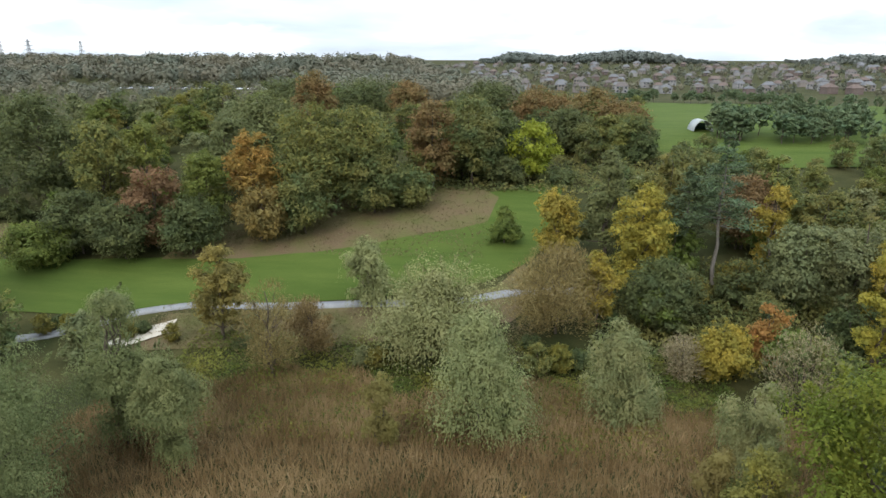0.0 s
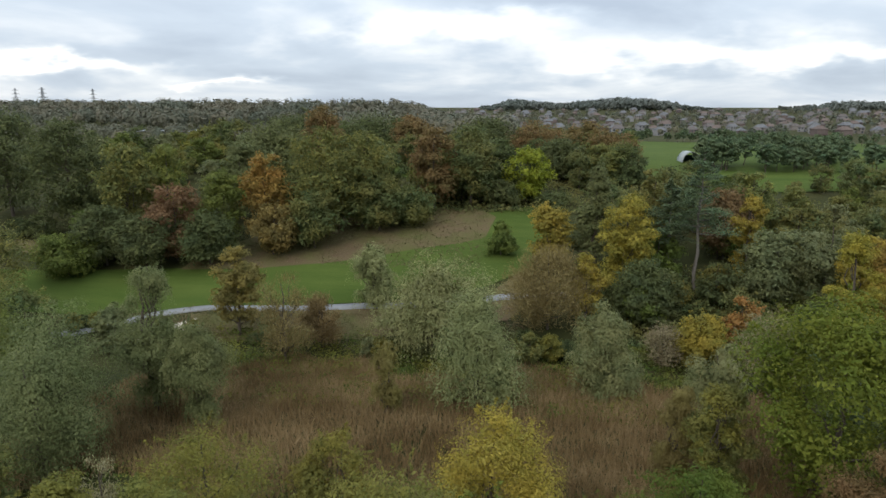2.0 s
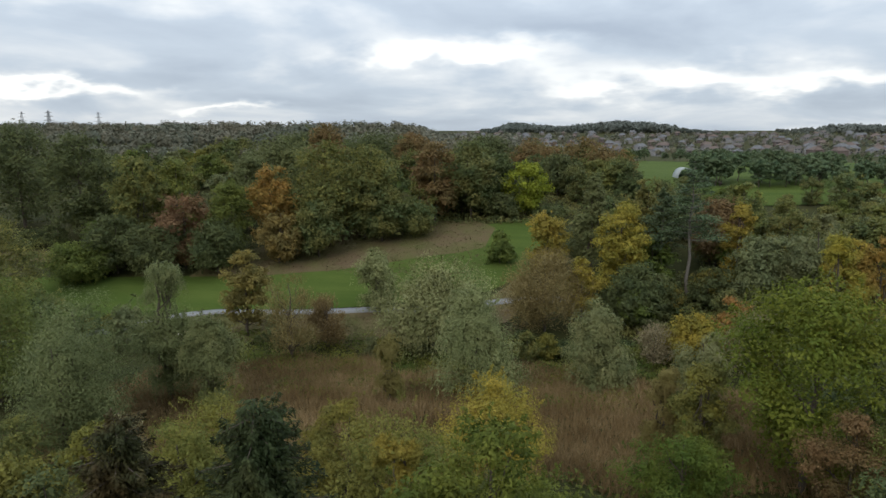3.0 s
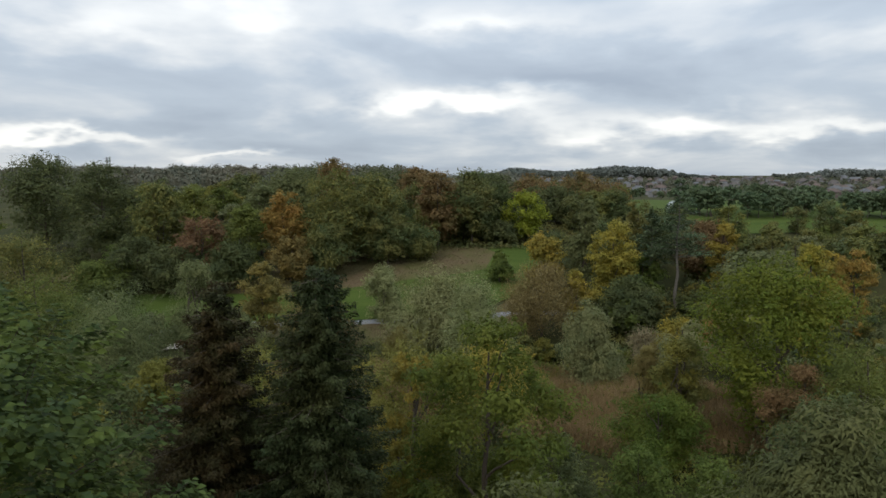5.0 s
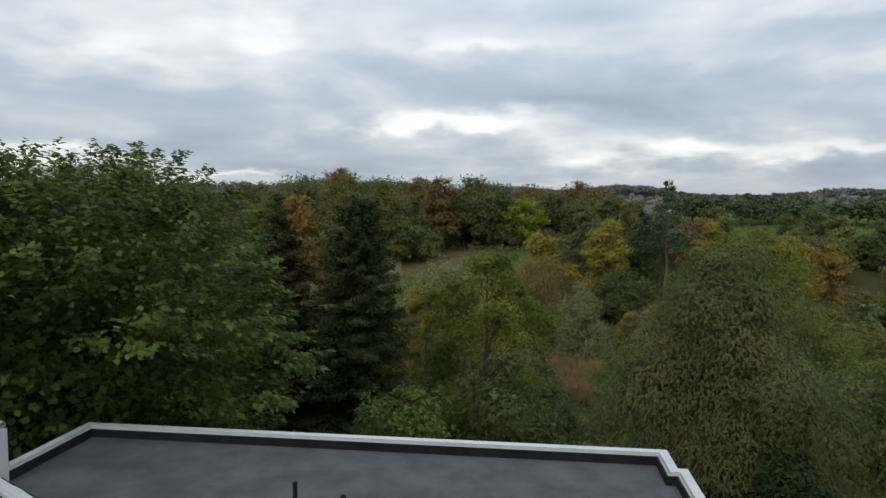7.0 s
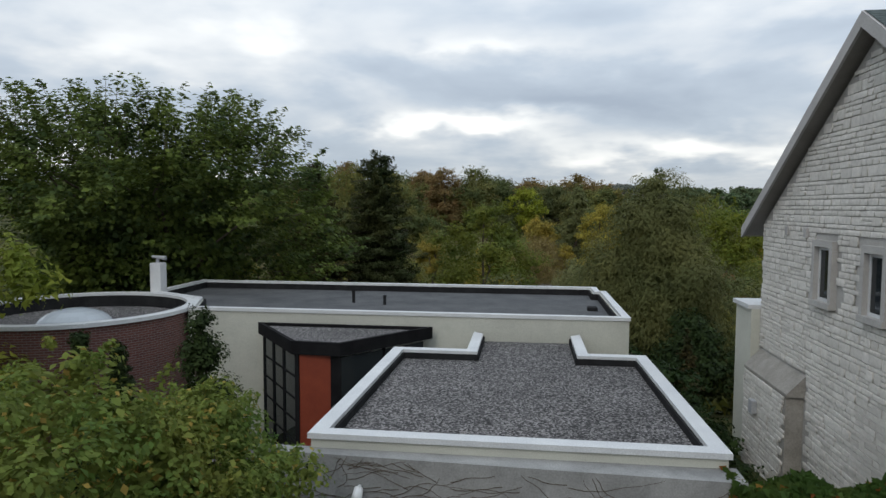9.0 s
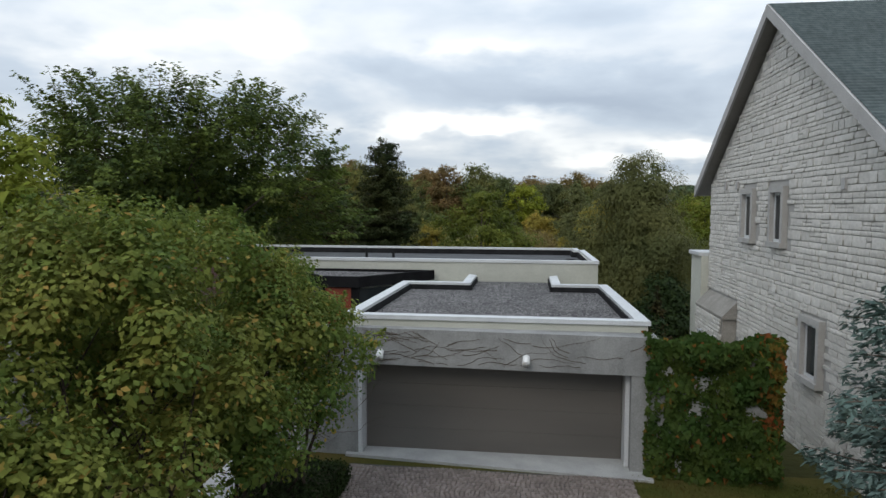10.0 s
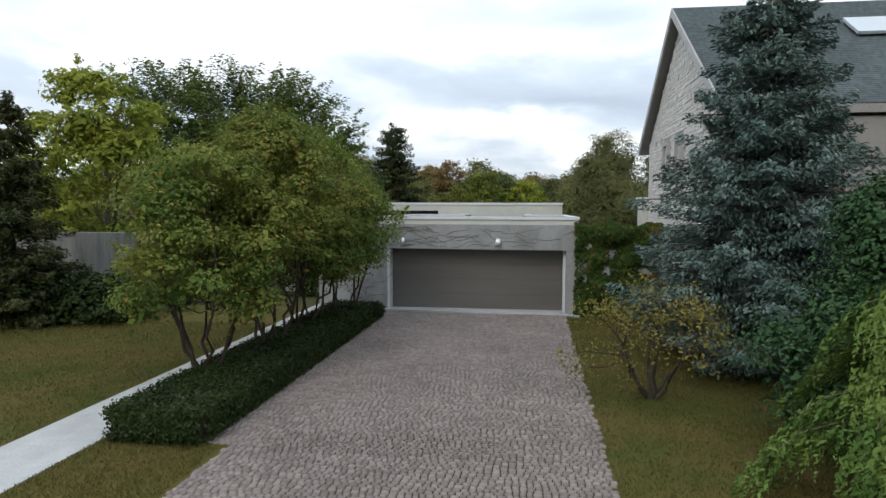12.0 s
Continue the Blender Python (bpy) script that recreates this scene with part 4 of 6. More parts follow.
def town():
    rng = random.Random(9)
    kinds = []
    for wall in FARBRICK:
        for roof in ROOFS[:2] if wall is FARBRICK[1] else ROOFS:
            W, D, H = 11, 10, 5.8
            house = thing("town_house", (0, 0, -50), "two-storey suburban house with a pitched roof on the far hillside", "house", "houses of the far town")
            part("wall", boxes((-W / 2, W / 2, -D / 2, D / 2, 0, H)), wall, house, here=True)
            bm = bmesh.new()
            e = 0.5
            a = [bm.verts.new(v) for v in ((-W / 2 - e, -D / 2 - e, H), (W / 2 + e, -D / 2 - e, H), (W / 2 + e, D / 2 + e, H), (-W / 2 - e, D / 2 + e, H), (-W / 4, 0, H + 3.4), (W / 4, 0, H + 3.4))]
            for f in ((0, 1, 5, 4), (1, 2, 5), (2, 3, 4, 5), (3, 0, 4), (3, 2, 1, 0)):
                bm.faces.new([a[i] for i in f])
            part("roof", bm, roof, house, here=True)
            for x, z in ((-3.4, 3.6), (0, 3.6), (3.4, 3.6), (-3.4, 0.9), (3, 0.7)):
                part("window", boxes((x - 0.8, x + 0.8, -D / 2 - 0.06, -D / 2 + 0.02, z, z + 1.5)), FARGLASS, house, here=True)
            kinds.append(house)
    used = set()
    for row in range(15):
        y0 = 600 + row * 48
        count = 19
        for i in range(count):
            x = -120 + (y0 * 0.82 + 190) * (i + rng.uniform(0.1, 0.9)) / count - (y0 - 600) * 0.03
            y = y0 + rng.uniform(-14, 14)
            k = rng.randrange(len(kinds))
            m = pose(x, y, float(ground(x, y)), 0, 0, rng.choice((0, 90, 180, 20, -25)) + rng.uniform(-12, 12)) @ Matrix.Scale(rng.uniform(0.75, 1.05), 4)
            if k in used:
                scaled, kinds[k].scale = kinds[k].scale.copy(), (1, 1, 1)
                copy_thing(kinds[k], m)
                kinds[k].scale = scaled
            else:
                used.add(k)
                kinds[k].matrix_basis = m


town()

STEEL = mixed("galvanised_steel", (0.33, 0.34, 0.35), (0.42, 0.43, 0.44), 1, 20, 0.6, 0.1)


def pylon(x, y, H):
    g = float(ground(x, y))
    th = thing("power_pylon", (x, y, g), "grey steel lattice power pylon on the skyline", "pylon", "power pylons")
    lines = []
    w = lambda u: 4.2 * (1 - u) ** 1.3 + 0.6
    for sx, sy in ((-1, -1), (1, -1), (1, 1), (-1, 1)):
        lines.append([(sx * w(u), sy * w(u), u * H, 0.28) for u in (0, 0.25, 0.5, 0.75, 1)])
    for k in range(8):
        u, v = k / 8, (k + 1) / 8
        for a, b in (((-1, -1), (1, -1)), ((1, -1), (1, 1)), ((1, 1), (-1, 1)), ((-1, 1), (-1, -1))):
            lines.append([(a[0] * w(u), a[1] * w(u), u * H, 0.14), (b[0] * w(v), b[1] * w(v), v * H, 0.14)])
            lines.append([(b[0] * w(u), b[1] * w(u), u * H, 0.14), (a[0] * w(v), a[1] * w(v), v * H, 0.14)])
    part("lattice", tubes("lattice", lines, STEEL, 4), None, th, here=True)
    for u, reach in ((0.66, 9), (0.8, 7.5), (0.93, 6)):
        part("crossarm", tubes("crossarm", [[(-reach, 0, u * H, 0.12), (0, 0.4, u * H + 0.8, 0.3), (reach, 0, u * H, 0.12)], [(-reach, 0, u * H, 0.12), (reach, 0, u * H, 0.12)]], STEEL, 4), None, th, here=True)


for place in ((-790, 950, 44), (-752, 960, 46), (-728, 930, 44), (-700, 1010, 46)):
    pylon(*place)

CARPAINT = [Mat("car_paint_%s" % n, 0.3).color(c).m for n, c in (("white", (0.75, 0.75, 0.75)), ("silver", (0.5, 0.51, 0.53)), ("black", (0.03, 0.03, 0.035)), ("red", (0.3, 0.04, 0.03)))]
RUBBER = Mat("tyre_rubber", 0.9).color((0.02, 0.02, 0.02)).m


def parked_cars():
    rng = random.Random(2)
    kinds = []
    for paint in CARPAINT:
        car = thing("parked_car", (0, 0, 0), paint.name.split("_")[-1] + " car parked in a far car park", "car", "parked cars")
        part("body", boxes((-2.2, 2.2, -0.9, 0.9, 0.35, 0.95), bevel=0.15), paint, car, here=True)
        part("cabin", boxes((-1.3, 1.2, -0.75, 0.75, 0.9, 1.5), bevel=0.2), FARGLASS, car, here=True)
        for sx in (-1.4, 1.4):
            for sy in (-0.8, 0.8):
                bm = bmesh.new()
                bmesh.ops.create_cone(bm, cap_ends=True, segments=10, radius1=0.34, radius2=0.34, depth=0.22, matrix=Matrix.Translation((sx, sy, 0.34)) @ Matrix.Rotation(radians(90), 4, "X"))
                part("wheel", bm, RUBBER, car, here=True)
        kinds.append(car)
    used = set()
    for i in range(64):
        x, y = -330 + i * 3.0 + rng.uniform(-0.4, 0.4), 520 + rng.choice((0, 6)) + (i % 2) * 0.5
        k = rng.choice((0, 0, 0, 1, 1, 2, 3))
        m = pose(x, y, float(ground(x, y)) + 0.5, 0, 0, 90)
        if k in used:
            copy_thing(kinds[k], m)
        else:
            used.add(k)
            kinds[k].matrix_basis = m


parked_cars()
carpet("car_park", [(-335, 517), (-140, 517)], [(-335, 529), (-140, 529)], PATHSTONE, "pale asphalt of a far car park", "car park", 0.5, 20, 4)

CANVAS = mixed("white_canvas", (0.34, 0.37, 0.36), (0.45, 0.47, 0.46), 0.6, 20, 0.8, 0.1)
DARKGREEN = Mat("dark_green_canvas", 0.8).color((0.03, 0.07, 0.05)).m


def shelter():
    th = thing("arched_shelter", (64, 240, 5.2), "white arched canvas shelter with a dark mouth on the golf course", "shelter")
    V, F = [], []
    n = 14
    for y in (-4.5, 4.5):
        for r in (3.3, 3.15):
            V += [(r * math.cos(math.pi * i / n), y, r * 1.15 * math.sin(math.pi * i / n)) for i in range(n + 1)]
    k = n + 1
    for i in range(n):
        F += [(i, i + 1, 2 * k + i + 1, 2 * k + i), (k + i + 1, k + i, 3 * k + i, 3 * k + i + 1), (i + 1, i, k + i, k + i + 1), (2 * k + i, 2 * k + i + 1, 3 * k + i + 1, 3 * k + i)]
    part("canopy", mesh_from("canopy", V, F, CANVAS), None, th, here=True)
    part("back_wall", boxes((-3.0, 3.0, 3.9, 4.1, 0, 2.2)), DARKGREEN, th, here=True)


shelter()


# --- the flat-roofed house ---
CREAM = mixed("cream_render", (0.49, 0.49, 0.43), (0.56, 0.56, 0.49), 0.8, 60, 0.9, 0.15)
WHITEMETAL = mixed("white_coping_metal", (0.57, 0.58, 0.59), (0.66, 0.67, 0.67), 1.2, 40, 0.5, 0.05)
FLASH = mixed("black_flashing", (0.016, 0.016, 0.017), (0.03, 0.03, 0.031), 2, 40, 0.95, 0.2)
CONCRETE = mixed("stained_concrete", (0.23, 0.23, 0.225), (0.36, 0.36, 0.35), 1.1, 35, 0.92, 0.3, 0.01, (1, 1, 0.6))
SLAB = mixed("pale_concrete", (0.37, 0.37, 0.36), (0.47, 0.47, 0.455), 1.5, 40, 0.9, 0.2)
BLACKMETAL = mixed("black_frame_metal", (0.010, 0.010, 0.011), (0.016, 0.016, 0.017), 2, 40, 0.95, 0.05)
REDDOOR = mixed("orange_red_paint", (0.19, 0.034, 0.016), (0.23, 0.045, 0.02), 2, 40, 0.5, 0.05)
WHITEPLASTIC = Mat("white_lamp_housing", 0.4).color((0.75, 0.75, 0.73)).m


def gravel():
    m = Mat("roof_gravel", 0.95)
    v = m.n.new("ShaderNodeTexVoronoi")
    v.inputs["Scale"].default_value = 27
    m.l.new(m.tc.outputs["Object"], v.inputs["Vector"])
    stone = m.n.new("ShaderNodeRGBToBW")
    m.l.new(v.outputs["Color"], stone.inputs[0])
    own = m.ramp(stone.outputs[0], (0.25, (0.022, 0.021, 0.021)), (0.5, (0.085, 0.08, 0.079)), (0.8, (0.27, 0.255, 0.25)))
    m.color(m.mix(1.0, own, m.ramp(m.noise(0.7, 4), (0.35, 0.75), (0.65, 1.05)), "MULTIPLY"))
    m.bump(v.outputs["Distance"], 0.9, 0.03)
    return m.m


def garage_paint():
    m = Mat("taupe_garage_door", 0.5)
    m.color(m.mix(1.0, m.ramp(m.noise(0.6, 3, 0.5, (0.4, 1, 2)), (0.3, (0.10, 0.09, 0.08)), (0.7, (0.13, 0.117, 0.104))), m.ramp(m.noise(90, 2), (0.3, 0.9), (0.7, 1.0)), "MULTIPLY"))
    return m.m


def brick_wall():
    m = Mat("red_brick", 0.9)
    b = m.n.new("ShaderNodeTexBrick")
    mp = m.n.new("ShaderNodeMapping")
    mp.inputs["Scale"].default_value = (1, 1, 1)
    m.l.new(m.tc.outputs["UV"], mp.inputs[0])
    m.l.new(mp.outputs[0], b.inputs["Vector"])
    b.inputs["Color1"].default_value, b.inputs["Color2"].default_value, b.inputs["Mortar"].default_value = (0.085, 0.03, 0.025, 1), (0.125, 0.045, 0.035, 1), (0.16, 0.14, 0.13, 1)
    b.inputs["Scale"].default_value, b.inputs["Brick Width"].default_value, b.inputs["Row Height"].default_value, b.inputs["Mortar Size"].default_value = 1.0, 0.22, 0.075, 0.008
    m.color(b.outputs["Color"])
    return m.m


def glass():
    m = Mat("window_glass", 0.04)
    m.color((0.018, 0.022, 0.025))
    m.b.inputs["Specular IOR Level"].default_value = 0.35
    return m.m


GRAVEL, GARAGEDOOR, BRICK, GLASS = gravel(), garage_paint(), brick_wall(), glass()
FINEGRIT = mixed("fine_roof_grit", (0.085, 0.088, 0.092), (0.125, 0.128, 0.132), 0.9, 70, 0.95, 0.35, 0.008)
DARKBARK = mixed("dark_twisted_bark", (0.04, 0.03, 0.024), (0.075, 0.06, 0.048), 3, 30, 0.95, 0.6, 0.01, (6, 6, 1))

house = thing("flat_roofed_house", (0, -26, 0), "modern cream house with flat gravel roofs and white copings", "house")

# main block
MAIN = [(-6.45, -23.75), (8.0, -23.75), (8.0, -17.4), (7.75, -17.4), (7.75, -16.1), (-9.9, -16.1), (-9.9, -20.2), (-7.3, -21.6)]
part("main_wall", ring(MAIN, 0.04, 0.3, -3.5, 3.74), CREAM, house)
part("main_coping", ring(MAIN, 0.0, 0.24, 3.74, 3.85), WHITEMETAL, house, "white metal coping")
part("main_flashing", ring(MAIN, 0.3, 0.36, 3.5, 3.76), FLASH, house, "black roof flashing")
part("main_roof", prism(inset(MAIN, 0.3), 3.3, 3.52), FINEGRIT, house, "dark grey roof of fine worn grit")

# garage
GARAGE = [(1.05, -33.3), (8.12, -33.3), (7.98, -26.4), (6.47, -26.4), (6.47, -23.8), (3.2, -23.8), (3.2, -26.3), (1.15, -26.3)]
part("garage_wall", ring(GARAGE, 0.05, 0.3, 2.2, 3.2, skip=(4,)), CREAM, house)
part("garage_side_wall", boxes((1.1, 1.4, -33.0, -26.3, -0.3, 2.2), (7.7, 8.0, -33.0, -26.45, -1.5, 2.2), (1.4, 7.7, -26.6, -26.4, -1.5, 2.2), (3.25, 6.42, -26.4, -23.8, -1.5, 2.2)), CREAM, house)
part("garage_coping", ring(GARAGE, 0.0, 0.3, 3.2, 3.3, skip=(4,)), WHITEMETAL, house, "broad white metal coping")
part("garage_flashing", ring(GARAGE, 0.3, 0.35, 3.0, 3.22, skip=(4,)), FLASH, house, "black roof flashing")
part("garage_roof", prism(inset(GARAGE, 0.28), 2.9, 3.06), GRAVEL, house, "grey gravel garage roof")
part("lintel", prism([(-1.05, -33.42), (8.2, -33.79), (8.2, -33.2), (-1.05, -33.2)], 2.18, 3.03), CONCRETE, house, "deep stained concrete lintel set askew")
part("front_pier", prism([(-1.05, -33.4), (1.48, -33.5), (1.48, -33.22), (-1.05, -33.22)], -0.4, 2.18), CONCRETE, house, "stained concrete wall beside the door")
part("front_pier", prism([(7.66, -33.75), (8.2, -33.77), (8.2, -33.22), (7.66, -33.22)], -0.6, 2.18), CONCRETE, house, "stained concrete pier")
part("jamb", boxes((1.48, 1.57, -33.5, -32.9, 0, 2.18)), WHITEMETAL, house)
part("jamb", boxes((7.57, 7.66, -33.5, -32.9, 0, 2.18)), WHITEMETAL, house)
door = part("garage_door", boxes((1.57, 7.57, -33.02, -32.94, 0.02, 2.2)), BLACKMETAL, house, "wide taupe sectional garage door")
for i in range(4):
    z = 0.03 + i * 0.535
    part("door_panel", boxes((1.58, 7.56, -33.07, -33.022, z, z + 0.531), bevel=0.004), GARAGEDOOR, door)
part("threshold", prism([(1.2, -33.62), (8.1, -34.2), (8.1, -32.9), (1.2, -32.9)], -0.2, 0.05), SLAB, house, "pale concrete threshold")

# entrance
CANOPY = [(-3.85, -24.0), (-1.71, -26.7), (-0.28, -26.8), (1.9, -24.0)]
part("canopy_fascia", ring(CANOPY, 0.0, 0.12, 3.08, 3.45), BLACKMETAL, house, "black canopy fascia")
part("canopy_roof", prism(inset(CANOPY, 0.1), 3.12, 3.36), GRAVEL, house)
GL = inset(CANOPY, 0.14)


def glazed(a, b, n, bars):
    """A wall of panes between posts, from a to b."""
    for i in range(n):
        p = Vector(a).lerp(Vector(b), i / n)
        q = Vector(a).lerp(Vector(b), (i + 1) / n)
        d = (q - p).normalized()
        s = Vector((-d.y, d.x)) * 0.02
        for k in range(bars):
            z0, z1 = -0.15 + 3.2 * k / bars, -0.15 + 3.2 * (k + 1) / bars
            bm = bmesh.new()
            pts = [p + s, q + s, q - s, p - s]
            lo = [bm.verts.new((v.x, v.y, z0 + 0.04)) for v in pts]
            hi = [bm.verts.new((v.x, v.y, z1 - 0.04)) for v in pts]
            for j in range(4):
                bm.faces.new((lo[j], lo[(j + 1) % 4], hi[(j + 1) % 4], hi[j]))
            bm.faces.new(hi)
            bm.faces.new(lo[::-1])
            part("pane", bm, GLASS, house, "dark window pane")
            part("glazing_bar", tubes("glazing_bar", [[(p.x, p.y, z0, 0.045), (q.x, q.y, z0, 0.045)]], BLACKMETAL, 4), None, house)
        part("post", boxes((p.x - 0.05, p.x + 0.05, p.y - 0.05, p.y + 0.05, -0.4, 3.1)), BLACKMETAL, house)


glazed(GL[0], GL[1], 3, 5)
glazed(GL[2], GL[3], 2, 2)
part("entrance_door", boxes((GL[1][0] + 0.12, GL[2][0] - 0.25, -26.62, -26.52, -0.1, 3.05), bevel=0.01), REDDOOR, house, "tall orange-red entrance door")
part("door_frame", boxes((GL[1][0], GL[1][0] + 0.12, -26.66, -26.5, -0.4, 3.1), (GL[2][0] - 0.25, GL[2][0], -26.66, -26.5, -0.4, 3.1)), BLACKMETAL, house)


# drum with a skylight
def drum(cx, cy, r0, r1, z0, z1, n=56):
    bm = bmesh.new()
    uv = bm.loops.layers.uv.new("UVMap")
    ring_ = []
    for i in range(n):
        a = 2 * math.pi * i / n
        ring_.append([bm.verts.new((cx + r * math.cos(a), cy + r * math.sin(a), z)) for r, z in ((r0, z0), (r0, z1), (r1, z1), (r1, z0))])
    for i in range(n):
        p, q = ring_[i], ring_[(i + 1) % n]
        for k in range(4):
            m = (k + 1) % 4
            f = bm.faces.new((p[k], q[k], q[m], p[m]))
            for loop, (u, v) in zip(f.loops, ((i, k), (i + 1, k), (i + 1, k + 1), (i, k + 1))):
                loop[uv].uv = (u * 2 * math.pi * r0 / n, loop.vert.co.z)
    return bm


DX, DY = -10.2, -24.0
drum_wall = part("drum_wall", drum(DX, DY, 3.68, 3.4, -1.0, 3.7), BRICK, house, "round red brick wall")
part("drum_coping", drum(DX, DY, 3.78, 3.42, 3.7, 3.82), WHITEMETAL, house, "round white coping")
part("drum_flashing", drum(DX, DY, 3.42, 3.36, 3.2, 3.72), FLASH, house)
part("drum_roof", prism([(DX + 3.45 * math.cos(i * math.pi / 24), DY + 3.45 * math.sin(i * math.pi / 24)) for i in range(48)], 3.0, 3.3), GRAVEL, house)
bm = bmesh.new()
bmesh.ops.create_uvsphere(bm, u_segments=24, v_segments=12, radius=1.0, matrix=Matrix.Translation((-9.6, -25.0, 3.32)) @ Matrix.Diagonal((1.15, 1.15, 0.62, 1)))
ACRYLIC = Mat("frosted_acrylic", 0.12).color((0.40, 0.43, 0.45)).m
part("skylight_dome", bm, ACRYLIC, house, "frosted acrylic skylight dome")
part("flue", boxes((-9.95, -9.5, -20.2, -19.75, 3.3, 4.95), bevel=0.02), WHITEMETAL, house, "white square flue")
part("flue_cap", tubes("flue_cap", [[(-9.72, -20.0, 4.95, 0.06), (-9.72, -20.0, 5.2, 0.06)], [(-9.95, -20.0, 5.2, 0.05), (-9.35, -20.05, 5.15, 0.09)]], STEEL, 8), None, house)
for x, y, z in ((-1.78, -19.84, 3.96), (-0.49, -20.15, 3.84)):
    part("roof_pipe", tubes("roof_pipe", [[(x, y, 3.4, 0.06), (x, y, z, 0.06)], [(x, y, z, 0.075), (x, y, z + 0.03, 0.075)]], FLASH, 8), None, house, "short black roof pipe")
part("roof_drain", boxes((7.0, 7.35, -20.6, -20.2, 3.4, 3.66), bevel=0.04), FLASH, house)


def floodlight(x):
    th = thing("floodlight", (x, -33.462 - 0.04 * x, 2.42), "small white floodlight fixed to the concrete lintel", "lamp", "garage floodlights")
    part("bracket", tubes("bracket", [[(0, 0.0, 0.1, 0.03), (0, -0.12, 0.1, 0.03), (0, -0.16, 0.04, 0.03)]], WHITEPLASTIC, 8), None, th, here=True)
    part("housing", tubes("housing", [[(0, -0.06, 0.1, 0.02), (0, -0.07, 0.09, 0.075), (0.0, -0.24, -0.03, 0.095), (0.0, -0.25, -0.035, 0.08), (0, -0.23, -0.02, 0.01)]], WHITEPLASTIC, 12), None, th, here=True)


for x in (2.05, 5.38):
    floodlight(x)


def dead_vine():
    rng = random.Random(3)
    lines = []
    for k in range(80):
        x, z = rng.uniform(-1.0, 8.0) if k % 2 else rng.uniform(-0.9, 3.4), rng.uniform(2.2, 2.9)
        low = 2.22
        if x < 1.3:
            z, low = rng.uniform(0.2, 2.6), 0.1
        a = rng.choice((0.2, 2.9)) + rng.uniform(-0.5, 0.5)
        line = []
        for i in range(rng.randint(6, 14)):
            y = -33.468 - 0.04 * x - (0.0 if z > 2.18 else -0.02)
            line.append((x, y, z, 0.007 * (1 - i / 18)))
            x, z = x + 0.13 * math.cos(a), z + 0.09 * math.sin(a)
            a += rng.uniform(-0.5, 0.5)
            if not (low < z < 3.0 and -1.0 < x < 8.1):
                break
        if len(line) > 2:
            lines.append(line)
    th = thing("dead_vine", (0, -33.7, 0), "bare dark vine stems clinging to the concrete", "vine")
    part("vine_tangle", tubes("vine_tangle", lines, BARK, 4), None, th)


dead_vine()


# --- ivy wall beside the garage ---
single("garden_wall", prism([(8.21, -33.79), (10.5, -33.88), (10.5, -33.55), (8.21, -33.45)], -1.2, 2.72), CONCRETE, "low concrete wall hidden under ivy beside the garage", "wall", "structure")


def ivy():
    rng = np.random.default_rng(14)
    n = 11000
    x = rng.uniform(7.95, 10.65, n)
    z = rng.uniform(-0.75, 3.0, n) * 0.999
    bulge = 0.2 + 0.5 * np.array([noise.noise((a * 1.6, b * 1.6, 4.0)) for a, b in zip(x, z)]) + 0.1
    y = -33.6 - bulge * rng.uniform(0.2, 1.0, n)
    up = rng.uniform(size=n) < 0.2
    z = np.where(up, 2.75 + rng.uniform(0, 0.35, n) * (0.6 + np.sin(x * 5) * 0.4), z)
    y = np.where(up, rng.uniform(-33.8, -33.1, n), y)
    side = rng.uniform(size=n) < 0.14
    x = np.where(side, 10.5 + rng.uniform(0, 0.22, n), x)
    y = np.where(side, rng.uniform(-33.75, -33.1, n), y)
    gap = (x < 8.35) & (z < 1.9) & (z > 1.1) & (rng.uniform(size=n) < 0.6)
    y = y - 0.16 - 0.04 * (x - 8.2)
    P = np.stack((x, y, z), 1)[~gap]
    n = len(P)
    N = unit(np.array([0, -0.8, 0.45]) + rng.normal(size=(n, 3)) * 0.4)
    T = np.array([0, -0.2, -1.0]) + rng.normal(size=(n, 3)) * 0.5
    s = 0.10 * rng.uniform(0.6, 1.4, n)
    red = (P[:, 0] > 10.3) & (P[:, 2] > 1.0) & (rng.uniform(size=n) < 0.55) | (rng.uniform(size=n) < 0.04)
    th = thing("ivy", (9.3, -33.6, 0), "thick green ivy reddening at one end on the garden wall", "ivy")
    part("green_leaves", leaves("green_leaves", P[~red], N[~red], T[~red], s[~red] * 1.2, s[~red] * 1.1, IVY), None, th)
    part("red_leaves", leaves("red_leaves", P[red], N[red], T[red], s[red] * 1.2, s[red] * 1.1, IVYRED), None, th, "reddened ivy leaves")


ivy()

# --- the neighbour's stone house ---
MORTAR = mixed("pale_mortar", (0.40, 0.385, 0.36), (0.46, 0.445, 0.42), 2, 50, 0.95, 0.3)
SHINGLE = Mat("grey_green_shingles", 0.9)
SHINGLE.color(SHINGLE.mix(1.0, SHINGLE.ramp(SHINGLE.noise(7, 2, 0.5, (1.2, 0.6, 0.6)), (0.35, (0.05, 0.068, 0.069)), (0.65, (0.08, 0.10, 0.10))), SHINGLE.ramp(SHINGLE.noise(0.5, 3), (0.35, 0.8), (0.65, 1.05)), "MULTIPLY"))
SHINGLE = SHINGLE.m
TRIM = mixed("grey_painted_trim", (0.40, 0.385, 0.37), (0.47, 0.455, 0.44), 1.5, 40, 0.6, 0.05)
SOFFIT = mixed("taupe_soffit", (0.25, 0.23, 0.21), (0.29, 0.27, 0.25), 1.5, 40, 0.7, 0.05)
